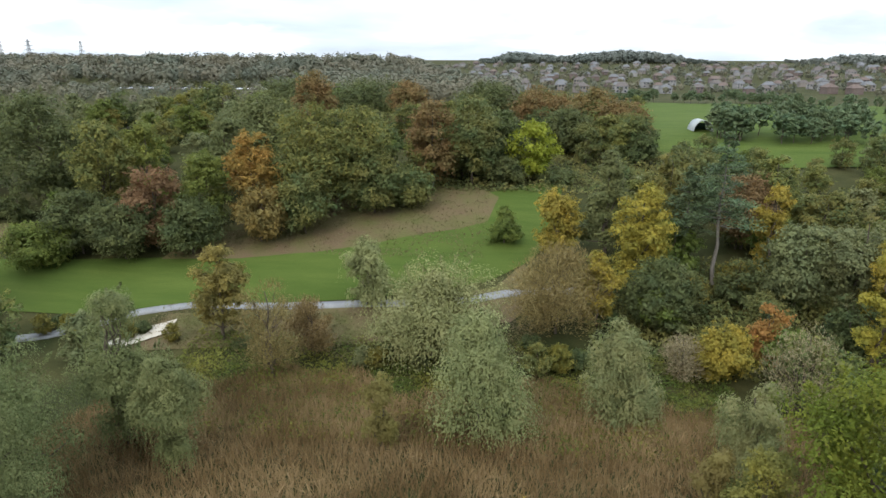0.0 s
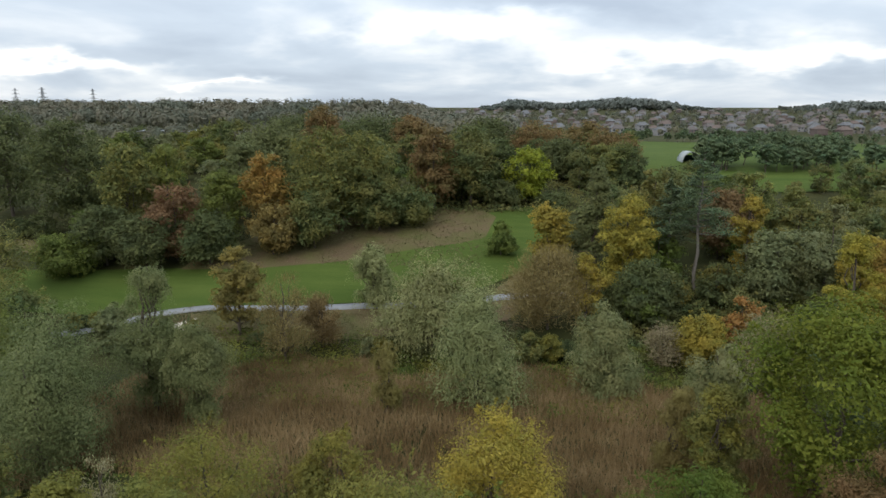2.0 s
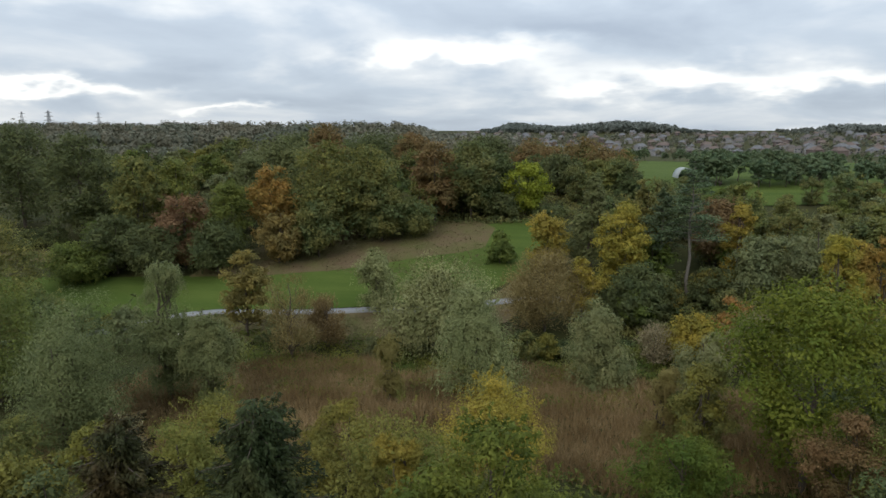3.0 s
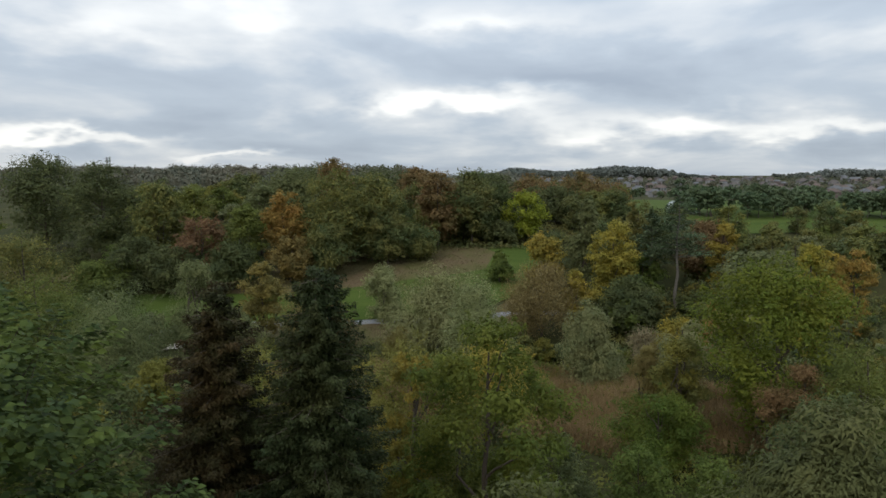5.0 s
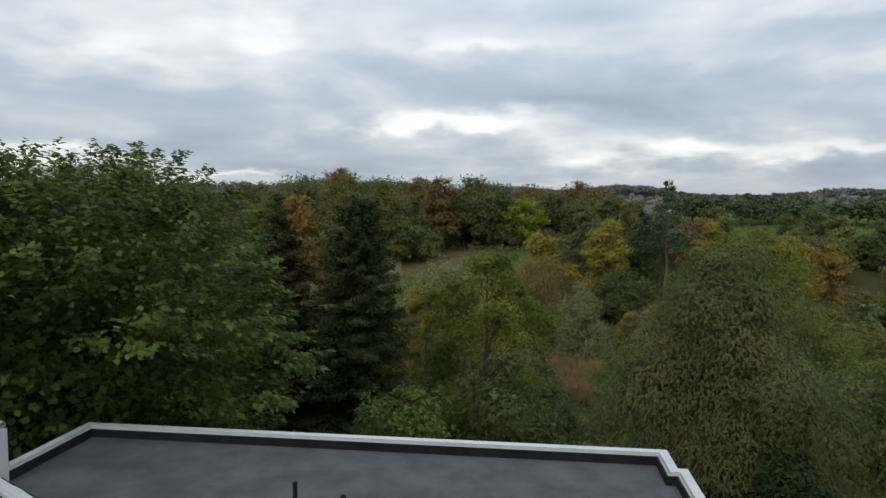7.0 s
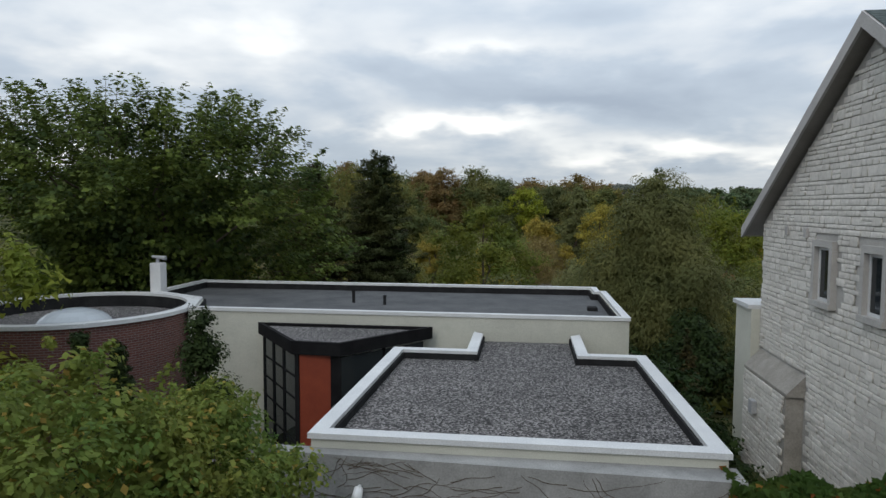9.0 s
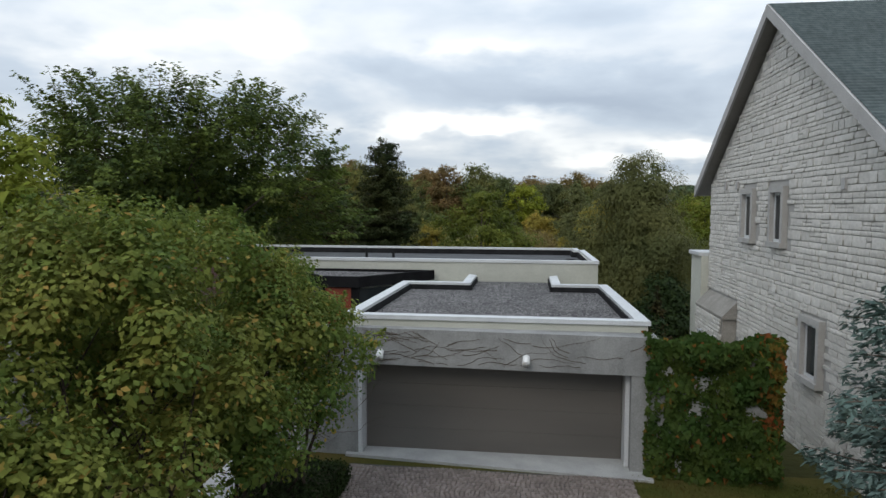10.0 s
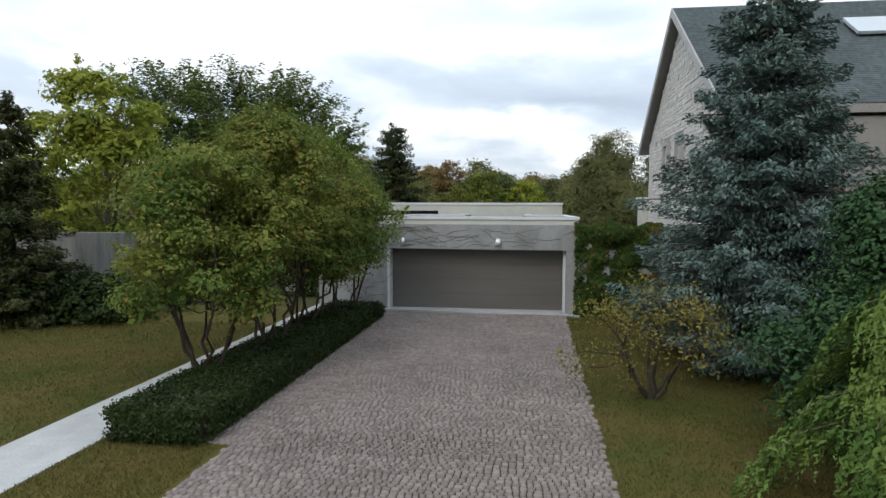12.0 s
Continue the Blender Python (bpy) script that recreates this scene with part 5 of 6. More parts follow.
LIMESTONE = mixed("dressed_limestone", (0.39, 0.375, 0.355), (0.46, 0.445, 0.42), 2, 40, 0.9, 0.2)
STONE = Mat("pale_ledge_stone", 0.92)
STONE.color(STONE.mix(1.0, STONE.ramp(STONE.mix(0.5, STONE.island(), STONE.each()), (0.1, (0.49, 0.462, 0.425)), (0.5, (0.58, 0.552, 0.508)), (0.9, (0.68, 0.648, 0.60))), STONE.ramp(STONE.noise(9, 4), (0.3, 0.78), (0.7, 1.04)), "MULTIPLY"))
STONE.bump(STONE.noise(25, 4), 0.6, 0.02)
STONE = STONE.m

WX, PEAK_Y, PEAK_Z, EAVE_Z, FAR_Y, NEAR_Y = 12.25, -28.8, 11.3, 6.75, -22.4, -35.2
stone_house = thing("stone_house", (16, -28.8, -1), "tall pale stone house with a steep grey shingle roof", "house")


def gable_top(y):
    return PEAK_Z - 0.25 - abs(y - PEAK_Y) * 0.665


WINDOWS = ((-27.3, -26.2, 4.75, 6.42), (-29.7, -28.65, 4.75, 6.42), (-32.15, -31.0, 1.57, 3.2))
bm = bmesh.new()
profile_ = [(FAR_Y, -3.0), (NEAR_Y, -3.0), (NEAR_Y, gable_top(NEAR_Y)), (PEAK_Y, gable_top(PEAK_Y)), (FAR_Y, gable_top(FAR_Y))]
front = [bm.verts.new((WX, y, z)) for y, z in profile_]
back = [bm.verts.new((WX + 14, y, z)) for y, z in profile_]
bm.faces.new(front)
bm.faces.new(back[::-1])
for i in range(5):
    bm.faces.new((front[i], back[i], back[(i + 1) % 5], front[(i + 1) % 5]))
bmesh.ops.recalc_face_normals(bm, faces=bm.faces[:])
gable = part("gable_wall", bm, MORTAR, stone_house, "gable of pale split-faced ledge stone")


def roof_slope(sign):
    """Overlapping shingle courses from eave to ridge."""
    V, F = [], []
    n = 60
    run = 7.35
    for i in range(n):
        u0, u1 = i / n, (i + 1.25) / n
        y0, y1 = PEAK_Y + sign * run * (1 - u0), PEAK_Y + sign * run * max(0, 1 - u1)
        z0, z1 = PEAK_Z + 0.15 - 0.665 * run * (1 - u0), PEAK_Z + 0.15 - 0.665 * run * max(0, 1 - u1)
        k = len(V)
        V += [(11.88, y0, z0 + 0.02), (27, y0, z0 + 0.02), (27, y1, z1), (11.88, y1, z1), (11.88, y0, z0 - 0.012), (27, y0, z0 - 0.012)]
        F += [(k, k + 1, k + 2, k + 3), (k + 4, k + 5, k + 1, k)]
    return mesh_from("shingles", V, F, SHINGLE)


for sign in (1, -1):
    a, b = PEAK_Y, PEAK_Y + sign * 7.3
    deck_ = bmesh.new()
    pts = [(a, PEAK_Z + 0.1), (b, PEAK_Z + 0.1 - 7.3 * 0.665), (b, PEAK_Z - 0.14 - 7.3 * 0.665), (a, PEAK_Z - 0.14)]
    f = [deck_.verts.new((11.9, y, z)) for y, z in pts]
    g = [deck_.verts.new((27, y, z)) for y, z in pts]
    deck_.faces.new(f)
    deck_.faces.new(g[::-1])
    for i in range(4):
        deck_.faces.new((f[i], g[i], g[(i + 1) % 4], f[(i + 1) % 4]))
    bmesh.ops.recalc_face_normals(deck_, faces=deck_.faces[:])
    slope = part("roof", deck_, SOFFIT, stone_house, "steep roof with deep taupe soffits")
    part("shingles", roof_slope(sign), None, slope, "grey-green shingle courses")
    rake = bmesh.new()
    for z0, z1, x0, x1 in ((-0.2, 0.14, 11.83, 11.9),):
        pts = [(a, PEAK_Z + z1), (b, PEAK_Z + z1 - 7.3 * 0.665), (b, PEAK_Z + z0 - 7.3 * 0.665), (a, PEAK_Z + z0)]
        f = [rake.verts.new((x0, y, z)) for y, z in pts]
        g = [rake.verts.new((x1, y, z)) for y, z in pts]
        rake.faces.new(f)
        rake.faces.new(g[::-1])
        for i in range(4):
            rake.faces.new((f[i], g[i], g[(i + 1) % 4], f[(i + 1) % 4]))
    bmesh.ops.recalc_face_normals(rake, faces=rake.faces[:])
    part("rake_board", rake, TRIM, slope)
    part("fascia", boxes((11.9, 27, b - 0.04, b + 0.04, PEAK_Z - 0.16 - 7.3 * 0.665, PEAK_Z + 0.09 - 7.3 * 0.665)), SOFFIT, slope)
part("skylight", boxes((17.2, 19.0, -32.2, -30.8, 9.2, 9.3)), ACRYLIC, stone_house).matrix_basis = Matrix.Translation((17.2 - 16, -31.5 + 28.8, 9.85 + 1)) @ Matrix.Rotation(math.atan(0.665), 4, "X") @ Matrix.Translation((-17.2, 31.5, -9.25))

for y0, y1, z0, z1 in WINDOWS:
    win = part("window", boxes((WX - 0.19, WX + 0.05, y0, y1, z0, z0 + 0.14), (WX - 0.15, WX + 0.05, y0, y1, z1 - 0.16, z1), (WX - 0.15, WX + 0.05, y0, y0 + 0.15, z0 + 0.14, z1 - 0.16), (WX - 0.15, WX + 0.05, y1 - 0.15, y1, z0 + 0.14, z1 - 0.16)), LIMESTONE, stone_house, "tall narrow window in a dressed limestone surround")
    ya, yb, za, zb = y0 + 0.15, y1 - 0.15, z0 + 0.14, z1 - 0.16
    part("window_frame", boxes((WX - 0.03, WX + 0.04, ya, yb, za, za + 0.08), (WX - 0.03, WX + 0.04, ya, yb, zb - 0.08, zb), (WX - 0.03, WX + 0.04, ya, ya + 0.08, za + 0.08, zb - 0.08), (WX - 0.03, WX + 0.04, yb - 0.08, yb, za + 0.08, zb - 0.08)), WHITEMETAL, win)
    part("pane", boxes((WX - 0.014, WX - 0.006, ya + 0.08, yb - 0.08, za + 0.08, zb - 0.08)), GLASS, win)
for y, z in ((-24.35, 6.62), (-25.6, 6.6), (-32.9, 6.4)):
    part("wall_vent", boxes((WX - 0.1, WX, y - 0.09, y + 0.09, z - 0.16, z + 0.1), bevel=0.01), TRIM, stone_house)
BX = WX - 0.45
# darkened stone: the shade of the buttress's near face, painted all over
SHADESTONE = mixed("weathered_capstone", (0.27, 0.255, 0.23), (0.36, 0.34, 0.31), 2.5, 30, 0.95, 0.4)
part("buttress", boxes((BX, WX, -25.72, -22.45, -3, 2.15)), SHADESTONE, stone_house, "stone-clad buttress with a sloped limestone cap")
bm = bmesh.new()
v = [bm.verts.new(p) for p in ((BX - 0.03, -25.82, 2.15), (WX, -25.82, 2.15), (WX, -22.42, 2.15), (BX - 0.03, -22.42, 2.15), (WX, -25.82, 2.75), (WX, -22.42, 2.75), (BX - 0.03, -25.82, 2.22), (BX - 0.03, -22.42, 2.22))]
for f in ((6, 7, 5, 4), (0, 6, 4, 1), (3, 2, 5, 7), (0, 1, 2, 3), (1, 4, 5, 2), (0, 3, 7, 6)):
    bm.faces.new([v[i] for i in f])
bmesh.ops.recalc_face_normals(bm, faces=bm.faces[:])
part("buttress_cap", bm, SHADESTONE, stone_house)
part("bay", boxes((11.95, 15, -22.38, -20.9, -4, 4.0)), CREAM, stone_house, "low cream bay at the corner")
part("bay_coping", boxes((11.85, 15, -22.38, -20.8, 4.0, 4.14), bevel=0.01), WHITEMETAL, stone_house)
# the dark soffit colour paints porch shade onto this wall
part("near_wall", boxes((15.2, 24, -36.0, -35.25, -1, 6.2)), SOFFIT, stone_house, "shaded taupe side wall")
part("wall_meter", boxes((BX - 0.2, BX, -23.7, -23.4, 1.0, 1.4), bevel=0.02), STEEL, stone_house)

# --- driveway, path, lawn ---
carpet("lawn", [(-40, -62), (60, -62)], [(-40, -33.4), (60, -33.4)], LAWN, "tired lawn browned in patches", "lawn", 0.012, 60, 20)
single("garden_path", boxes((-1.27, 0.0, -60, -32, -0.1, 0.05), bevel=0.01), SLAB, "straight pale paved path beside the hedge", "path", "structure")
BED = mixed("driveway_bedding", (0.09, 0.085, 0.08), (0.13, 0.12, 0.11), 2, 60, 0.95, 0.3)
drive = single("driveway", prism([(2.0, -62), (7.62, -62), (7.62, -34.1), (1.45, -34.1), (1.45, -46.5), (2.0, -47.2)], -0.1, 0.025), BED, "broad driveway of worn reddish-grey stone setts", "driveway", "structure")


def hedge():
    rng = np.random.default_rng(8)
    n = 60000
    x0, x1, y0, y1, top = 0.05, 1.62, -46.75, -35.2, 0.5
    side = rng.uniform(size=n)
    x = rng.uniform(x0, x1, n)
    y = rng.uniform(y0, y1, n)
    z = np.full(n, top) + np.array([noise.noise((a, b, 1.0)) for a, b in zip(x * 1.3, y * 1.3)]) * 0.06
    N = np.tile([0, 0, 1.0], (n, 1))
    east, west, south, north = (side > 0.5) & (side < 0.72), (side > 0.72) & (side < 0.9), (side > 0.9) & (side < 0.97), side > 0.97
    zz = rng.uniform(0.03, top, n)
    bulge = 0.12 * np.sin(np.clip(zz / top, 0, 1) * 3.1)
    for mask, axis, at, d in ((east, 0, x1, 1), (west, 0, x0, -1), (south, 1, y0, -1), (north, 1, y1, 1)):
        if axis == 0:
            x = np.where(mask, at + d * bulge, x)
        else:
            y = np.where(mask, at + d * bulge, y)
        z = np.where(mask, zz, z)
        N[mask] = 0
        N[mask, axis] = d
    corner = (x < x0 + 0.25) & (y < y0 + 0.25)
    keep = ~(corner & (np.hypot(x - x0 - 0.25, y - y0 - 0.25) > 0.36))
    P = np.stack((x, y, z), 1) + rng.normal(size=(n, 3)) * 0.035
    P, N = P[keep], N[keep]
    n = len(P)
    s = rng.uniform(0.025, 0.055, n)
    th = thing("clipped_hedge", (0.8, -41, 0), "low dark clipped hedge along the driveway", "hedge")
    part("leaves", leaves("leaves", P, unit(N + rng.normal(size=(n, 3)) * 0.55), rng.normal(size=(n, 3)), s * 1.3, s, HEDGE), None, th)
    part("core", boxes((x0 + 0.05, x1 - 0.05, y0 + 0.08, y1 - 0.05, 0, top - 0.05), bevel=0.05), BARK, th)


hedge()


def serviceberry(x, y, top, R, stems, n):
    """A tall shrub on many slender stems."""
    rng = seeded(x, y)
    H = top
    P, N, T, s, c, rc = broad_crown(rng, R, H * 0.27, H, 0.058, int(n * 1.9), dome, 60, 0.27, 0.85)
    th = thing("serviceberry_shrub", (x, y, 0.0), "tall multi-stemmed shrub with yellowing green leaves in the hedge", "shrub", "shrubs in the hedge")
    for k in range(stems):
        a = 6.283 * k / stems + rng.uniform(-0.3, 0.3)
        i = rng.integers(len(c))
        mid = np.array([math.cos(a) * R * 0.35, math.sin(a) * R * 0.35, H * 0.32])
        end = np.array([math.cos(a) * R * 0.6, math.sin(a) * R * 0.6, H * 0.7])
        foot = np.array([math.cos(a) * 0.12, math.sin(a) * 0.12, 0])
        first = limb(foot, mid, 0.042, 0.03, rng, 4, 0.05)
        lines = [first + limb(mid, end, 0.03, 0.01, rng, 4, 0.05)[1:]]
        for _ in range(4):
            lines.append(limb(mid, c[rng.integers(len(c))], 0.016, 0.005, rng, 3, 0.06))
        part("stem", tubes("stem", lines, DARKBARK, 5), None, th, here=True)
    part("crown", leaves("crown", P, N, T, s * 1.3, s * 0.8, SHRUB), None, th, here=True)


serviceberry(0.15, -43.8, 5.1, 1.95, 7, 15000)
serviceberry(0.4, -41.2, 6.0, 2.25, 7, 17000)
serviceberry(0.3, -38.8, 6.2, 2.5, 7, 20000)
serviceberry(0.8, -36.6, 5.1, 1.95, 6, 14000)

# evergreens and small trees of the front garden
blue_spruce = fir(11.8, -40.2, 8.9, 3.4, BLUE, "dense blue spruce with brown cones at its top on the lawn", 46, 0.85, 0.12, "blue_spruce", 0.05, 14, 0.58, 1.8, 0.55, 0.7)


def cones(tree):
    rng = np.random.default_rng(17)
    n = 420
    z = 8.7 - rng.uniform(0.15, 1.7, n) ** 1.1
    a = rng.uniform(0, 6.283, n)
    r = (8.8 - z) * 0.36 * rng.uniform(0.5, 1.05, n)
    P = np.stack((r * np.cos(a), r * np.sin(a), z), 1)
    part("cones", leaves("cones", P, unit(np.stack((np.cos(a), np.sin(a), np.full(n, 0.2)), 1)), np.tile([0.0, 0, -1.0], (n, 1)), 0.14, 0.05, CONE), None, tree, "brown hanging cones", here=True)


CONE = mixed("brown_cones", (0.20, 0.11, 0.06), (0.28, 0.17, 0.10), 3, 40)
cones(blue_spruce)


def cypress(x, y, H, R):
    rng = seeded(x, y)
    th = thing("weeping_cypress", (x, y, 0), "bright green cypress with arching weeping sprays", "tree")
    lines, P, T, N, W = [[(0, 0, 0, 0.12), (0, 0, H, 0.02)]], [], [], [], []
    for k in range(30):
        u = (k + rng.uniform()) / 30 * 0.86 + 0.08
        a = k * 2.4 + rng.uniform(-0.4, 0.4)
        L = R * (1.12 - 0.8 * u) * rng.uniform(0.7, 1.12)
        t = np.linspace(0, 1, 18)
        o = np.array([math.cos(a), math.sin(a), 0])
        across = np.array([-math.sin(a), math.cos(a), 0])
        arch = o * (t * L)[:, None] + np.array([0, 0, 1]) * (u * H + 0.22 * L * np.sin(t * 2.3) - 0.42 * L * t ** 3)[:, None]
        lines.append([(*p, 0.018 * (1 - 0.8 * q)) for p, q in zip(arch[::3], t[::3])])
        for p, q in zip(arch[2:], t[2:]):
            for side in rng.normal(size=9) * 0.15 * (0.4 + q):
                drop = rng.uniform(0.3, 0.75) * (0.35 + 0.65 * q)
                m = 13
                v = np.linspace(0, 1, m)
                line = p + across * side + o * 0.1 * np.sin(v * 2)[:, None] - np.array([0, 0, 1]) * (v * drop + abs(side) * 0.3)[:, None]
                P.append(line + rng.normal(size=(m, 3)) * 0.012)
                T.append(np.array([0, 0, -1.0]) + o * 0.3 + across * np.where(np.arange(m) % 2, 0.7, -0.7)[:, None] + rng.normal(size=(m, 3)) * 0.15)
                N.append(o * 0.6 + np.array([0, 0, 0.45]) + rng.normal(size=(m, 3)) * 0.35)
                W.append(0.11 * (1 - 0.55 * v) * rng.uniform(0.8, 1.2))
    P, T, N, W = np.concatenate(P), np.concatenate(T), unit(np.concatenate(N)), np.concatenate(W)
    part("trunk", tubes("trunk", lines[:1], BARK, 5), None, th, here=True)
    for line in lines[1:]:
        part("bough", tubes("bough", [line], BARK, 5), None, th, here=True)
    part("crown", leaves("crown", P, N, T, W * 1.1, W * 0.42, CYPRESS), None, th, here=True)


cypress(11.5, -47.6, 3.3, 2.5)
broad(11.6, -45.4, 4.3, 1.7, JUNIPER, "dark green juniper between the spruce and the cypress", 0.0, bell, 0.06, 80, 3.5, "juniper", size=0.4, cap=26000)


def gnarled(x, y):
    rng = seeded(x, y)
    th = thing("gnarled_shrub", (x, y, 0), "small gnarled shrub with yellow-green leaves on twisted stems", "shrub")
    lines, P = [], []
    for a, reach, up in ((2.6, 0.7, 1.3), (0.4, 1.2, 1.2), (1.4, 0.8, 1.9), (3.6, 0.65, 1.0), (5.6, 0.9, 1.3), (4.6, 0.7, 1.6)):
        end = np.array([math.cos(a) * reach, math.sin(a) * reach, up])
        mid = end * np.array([0.35, 0.35, 0.4]) + rng.normal(size=3) * 0.06
        lines.append(limb((0, 0, -0.1), mid, 0.045, 0.03, rng, 3, 0.06) + limb(mid, end, 0.03, 0.01, rng, 4, 0.08)[1:])
        for _ in range(5):
            tip = end + rng.normal(size=3) * np.array([0.4, 0.4, 0.25])
            lines.append(limb(mid + (end - mid) * rng.uniform(0.3, 0.9), tip, 0.015, 0.005, rng, 3, 0.08))
            P.append(tip + rng.normal(size=(75, 3)) * np.array([0.2, 0.2, 0.13]))
    P = np.concatenate(P)
    n = len(P)
    s = 0.055 * rng.uniform(0.6, 1.4, n)
    for k in range(0, len(lines), 6):
        part("stem", tubes("stem", lines[k:k + 6], DARKBARK, 6), None, th, here=True)
    part("crown", leaves("crown", P, unit(rng.normal(size=(n, 3)) * 0.6 + np.array([0, 0, 0.8])), rng.normal(size=(n, 3)), s * 1.4, s * 0.8, YOLIVE), None, th, here=True)


gnarled(8.75, -43.3)

for x, y, top, R in ((-3.95, -27.5, 4.65, 1.2), (-6.1, -28.0, 3.7, 0.7), (-6.3, -29.2, 4.2, 0.6)):
    broad(x, y, top, R, HEDGE, "dark columnar cedar against the brick drum", 0.0, bell, 0.07, 90, 4.5, "columnar_cedar", size=0.42, cap=14000)
broad(-11.5, -30.3, 9.9, 4.2, LOCUST, "airy yellow-green locust tree beside the house", 0.15, dome, 0.15, 60, 1.5, "locust_tree", size=0.24)
fir(11.8, -15.0, 1.9, 1.1, SPRUCED, "small reddish spruce between the two houses", 14, 1.0, 0.2)
for x, y, top, R in ((10.3, -22.6, 0.7, 1.3), (10.1, -25.6, 0.5, 1.2), (10.2, -28.4, 0.3, 1.2), (10.2, -31.0, 0.4, 1.1), (10.2, -18.6, 1.6, 1.7), (9.6, -14.6, 1.2, 2.0), (13.0, -12.0, 2.5, 2.4)):
    broad(x, y, top, R, HEDGE, "dark bush in the gap between the houses", 0.0, dome, 0.12, 24, 2.0, "dark_bush", size=0.45)
# upright streaks are weathering; the darker tone is shade put into the colour
OLDWALL = mixed("weathered_wall_concrete", (0.13, 0.13, 0.122), (0.25, 0.245, 0.23), 0.9, 30, 0.95, 0.4, 0.015, (2.5, 2.5, 0.35))
single("boundary_wall", boxes((-22, -5.5, -34.9, -34.6, -0.3, 2.7), bevel=0.02), OLDWALL, "grey weathered concrete garden wall", "wall", "structure")
for x, y, top, R in ((-6.4, -37.0, 1.7, 1.3), (-8.2, -37.4, 2.0, 1.6), (-10.2, -37.8, 2.2, 1.7), (-12.4, -38.2, 2.2, 1.7)):
    broad(x, y, top, R, HEDGE, "dark rounded bush along the lawn", 0.0, dome, 0.10, 30, 2.0, "dark_bush", size=0.45)
fir(-9.0, -38.2, 7.0, 2.2, SPRUCE, "dark evergreen at the edge of the lawn", 26, 1.0, 0.2, cards=14, power=0.6, thick=1.6)


def grass(name, x0, x1, y0, y1, n, seed):
    rng = np.random.default_rng(seed)
    x, y = rng.uniform(x0, x1, n), rng.uniform(y0, y1, n)
    H = rng.uniform(0.03, 0.08, n)
    P = np.stack((x, y, ground(x, y) + 0.012 + H * 0.45), 1)
    N = unit(rng.normal(size=(n, 3)) * np.array([1, 1, 0.4]))
    single(name, leaves(name, P, N, np.array([0, 0, 1.0]) + rng.normal(size=(n, 3)) * 0.5, H * 1.1, 0.012, LAWNBLADE), LAWNBLADE, "short dry lawn grass beside the paving", "grass", "stuff")


LAWNBLADE = foliage("lawn_blades", (0.07, 0.083, 0.018), (0.13, 0.10, 0.034), 0.5)
grass("lawn_grass", -9, -1.3, -49, -37, 45000, 41)
grass("verge_grass", 7.65, 12, -52, -34, 40000, 42)
grass("path_grass", 0.02, 2.0, -51, -46.8, 8000, 43)

# --- pieces: stones of the gable, setts of the driveway ---
cube = boxes((-0.5, 0.5, -0.5, 0.5, -0.5, 0.5))
piece = bpy.data.meshes.new("stone")
bmesh.ops.bevel(cube, geom=[e for e in cube.edges if all(v.co.x < 0 for v in e.verts)], offset=0.045, segments=1, affect="EDGES")
cube.to_mesh(piece)
piece.materials.append(STONE)
sett_bm = bmesh.new()
rows_ = [[sett_bm.verts.new((sx * r, sy * r, z)) for sx, sy in ((-1, -1), (1, -1), (1, 1), (-1, 1))] for r, z in ((0.5, -0.3), (0.5, 0.3), (0.38, 0.5))]
for a, b in ((0, 1), (1, 2)):
    for i in range(4):
        sett_bm.faces.new((rows_[a][i], rows_[a][(i + 1) % 4], rows_[b][(i + 1) % 4], rows_[b][i]))
sett_bm.faces.new(rows_[2])
SETT = Mat("worn_setts", 0.85)
SETT.color(SETT.mix(1.0, SETT.ramp(SETT.mix(0.5, SETT.island(), SETT.each()), (0.1, (0.115, 0.092, 0.081)), (0.5, (0.178, 0.145, 0.128)), (0.9, (0.25, 0.213, 0.192))), SETT.ramp(SETT.noise(0.6, 4), (0.35, 0.8), (0.65, 1.08)), "MULTIPLY"))
SETT.bump(SETT.noise(60, 3), 0.4, 0.01)
SETT = SETT.m
sett_piece = bpy.data.meshes.new("sett")
sett_bm.to_mesh(sett_piece)
sett_piece.materials.append(SETT)


def joined(name, base, places):
    """One mesh out of many scaled, turned copies of a piece; places: x, y, z, sx, sy, sz, turn."""
    V0 = np.array([v.co[:] for v in base.vertices])
    tri = []
    for p in base.polygons:
        q = list(p.vertices)
        tri += [(q[0], q[i], q[i + 1]) for i in range(1, len(q) - 1)]
    tri = np.array(tri)
    A = np.array(places)
    V = V0[None] * A[:, None, 3:6]
    c, s = np.cos(A[:, 6])[:, None], np.sin(A[:, 6])[:, None]
    V = np.stack((V[..., 0] * c - V[..., 1] * s, V[..., 0] * s + V[..., 1] * c, V[..., 2]), -1) + A[:, None, :3]
    F = (tri[None] + (np.arange(len(A)) * len(V0))[:, None, None]).reshape(-1, 3)
    return mesh_from(name, V.reshape(-1, 3), F, base.materials[0])


def lay(name, base, places, near, parent, stuff_name, label):
    """The pieces in the near stretch as objects of their own, the rest as one mesh."""
    picked = [p for p in places if near(p)][:300]
    chosen = set(map(id, picked))
    for x, y, z, sx, sy, sz, a in picked:
        ob = new(name, base)
        ob.parent = parent
        ob.matrix_basis = Matrix.Translation(Vector((x, y, z)) - whole_place(parent)) @ Matrix.Rotation(a, 4, "Z") @ Matrix.Diagonal((sx, sy, sz, 1))
    rest = [p for p in places if id(p) not in chosen]
    tagged(part(stuff_name, joined(stuff_name, base, rest), None, parent, label), kind="stuff")


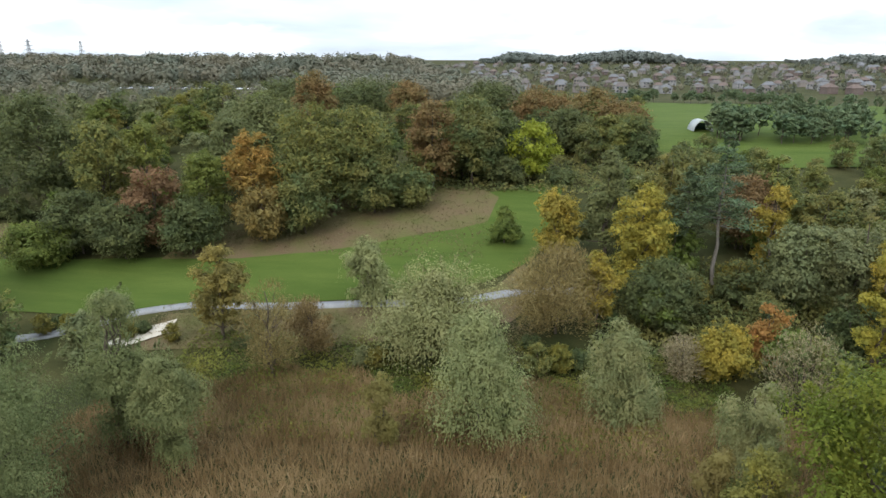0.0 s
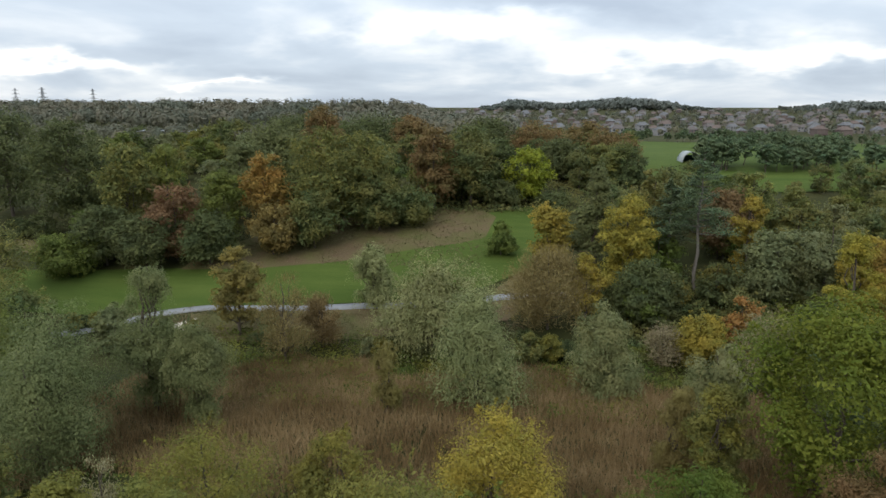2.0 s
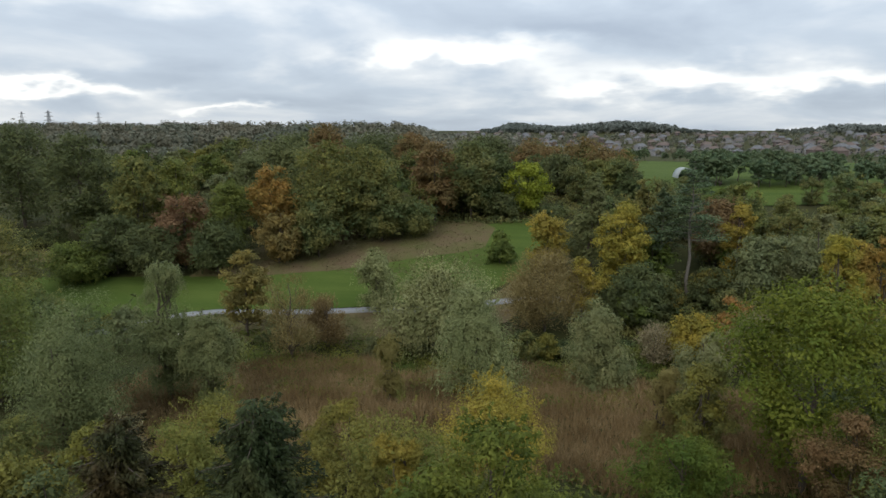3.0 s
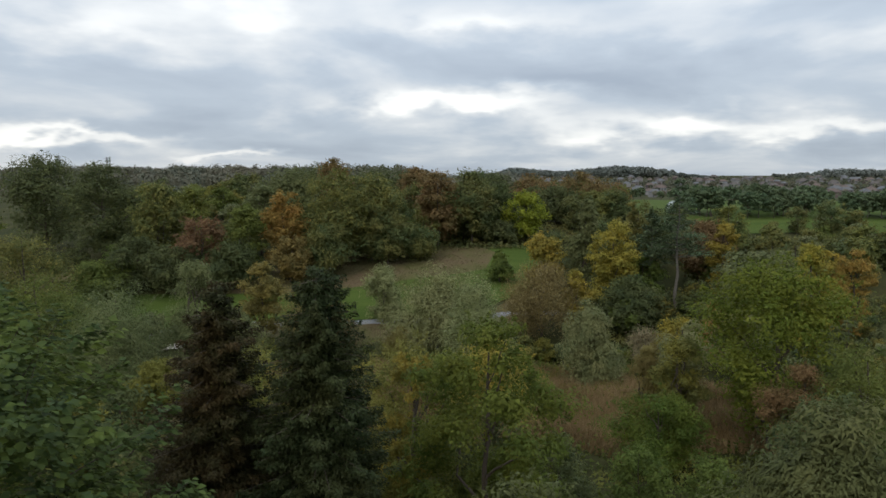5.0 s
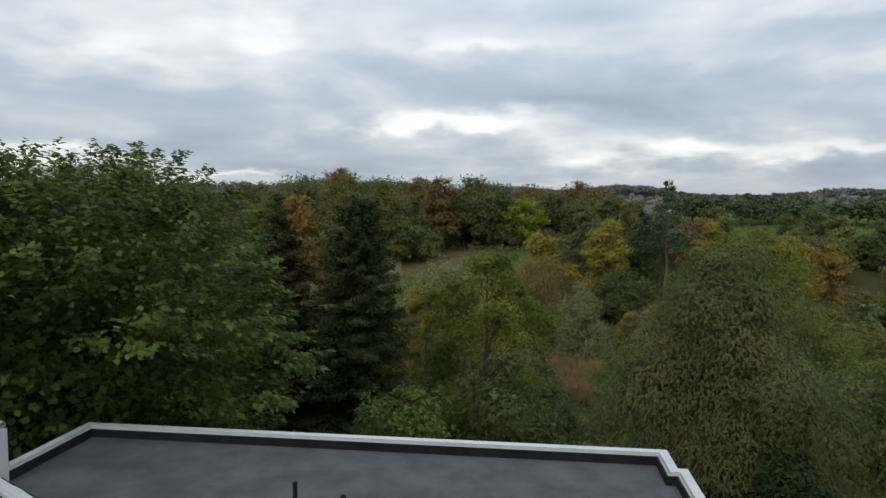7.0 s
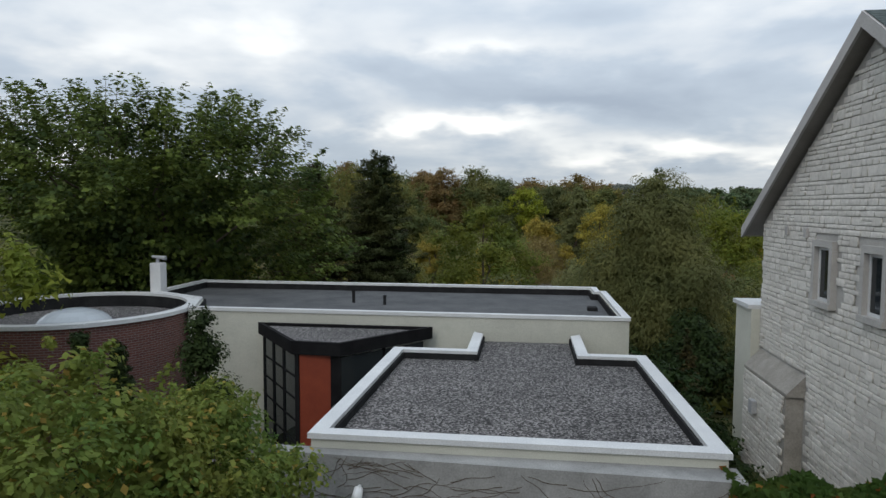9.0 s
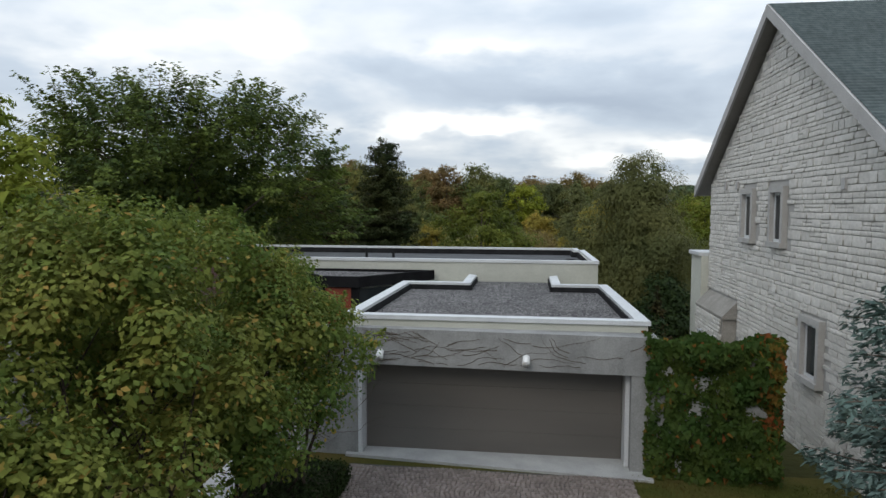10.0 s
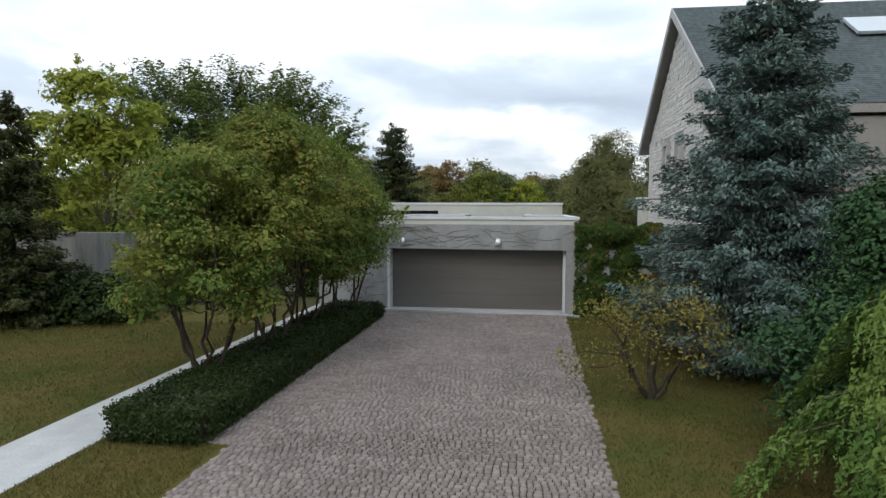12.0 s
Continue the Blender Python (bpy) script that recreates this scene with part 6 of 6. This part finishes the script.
def ledge_stones():
    rng = random.Random(6)
    out, z = [], -2.2
    while z < PEAK_Z:
        hgt = rng.choice((0.11, 0.14, 0.16, 0.2, 0.25))
        y = NEAR_Y + rng.uniform(0, 0.3)
        while y < FAR_Y:
            w = rng.uniform(0.17, 0.58)
            y1 = min(y + w, FAR_Y)
            mid = (y + y1) / 2
            hole = any(a - 0.02 < y1 and y < b + 0.02 and c - 0.02 < z + hgt and z < d + 0.02 for a, b, c, d in WINDOWS)
            low_part = y1 > -25.7 and z + hgt < 2.15
            hole = hole or (y1 > -25.8 and y < -22.4 and z < 2.78 and not (y > -25.72 and low_part))
            wx = BX if low_part else WX
            if not hole and z + hgt < gable_top(y) - 0.02 and z + hgt < gable_top(y1) - 0.02 and y1 - y > 0.1:
                d = rng.uniform(0.04, 0.066)
                if hgt > 0.18 and rng.random() < 0.35:
                    out.append((wx - d / 2 + 0.01, mid, z + hgt * 0.27, d, y1 - y - 0.018, hgt * 0.5 - 0.012, 0))
                    out.append((wx - d / 2 + 0.015, mid, z + hgt * 0.77, d - 0.01, y1 - y - 0.018, hgt * 0.45 - 0.012, 0))
                else:
                    out.append((wx - d / 2 + 0.01, mid, z + hgt / 2, d, y1 - y - 0.018, hgt - 0.016, 0))
            y = y1
        z += hgt
    return out


lay("stone", piece, ledge_stones(), lambda p: p[1] < -28.5 and 0.2 < p[2] < 6, gable, "stone_cladding", "pale split-faced stones of the gable")


def setts():
    rng = random.Random(12)
    out, y = [], -34.2
    while y > -54:
        x = 1.47 if y > -46.6 else 2.02
        x += rng.uniform(0, 0.06)
        d = rng.uniform(0.085, 0.108)
        while x < 7.58:
            w = rng.uniform(0.08, 0.125)
            bow = 0.10 * math.sin(x * 2.1)
            out.append((x + w / 2, y - d / 2 + bow * 0.5, 0.02 + rng.uniform(-0.006, 0.008), w - 0.014, d - 0.012, 0.09, rng.uniform(-0.06, 0.06)))
            x += w
        y -= d
    return out


lay("sett", sett_piece, setts(), lambda p: 2.6 < p[0] < 6.0 and -47.6 < p[1] < -46.0, drive, "sett_paving", "worn reddish-grey stone setts")
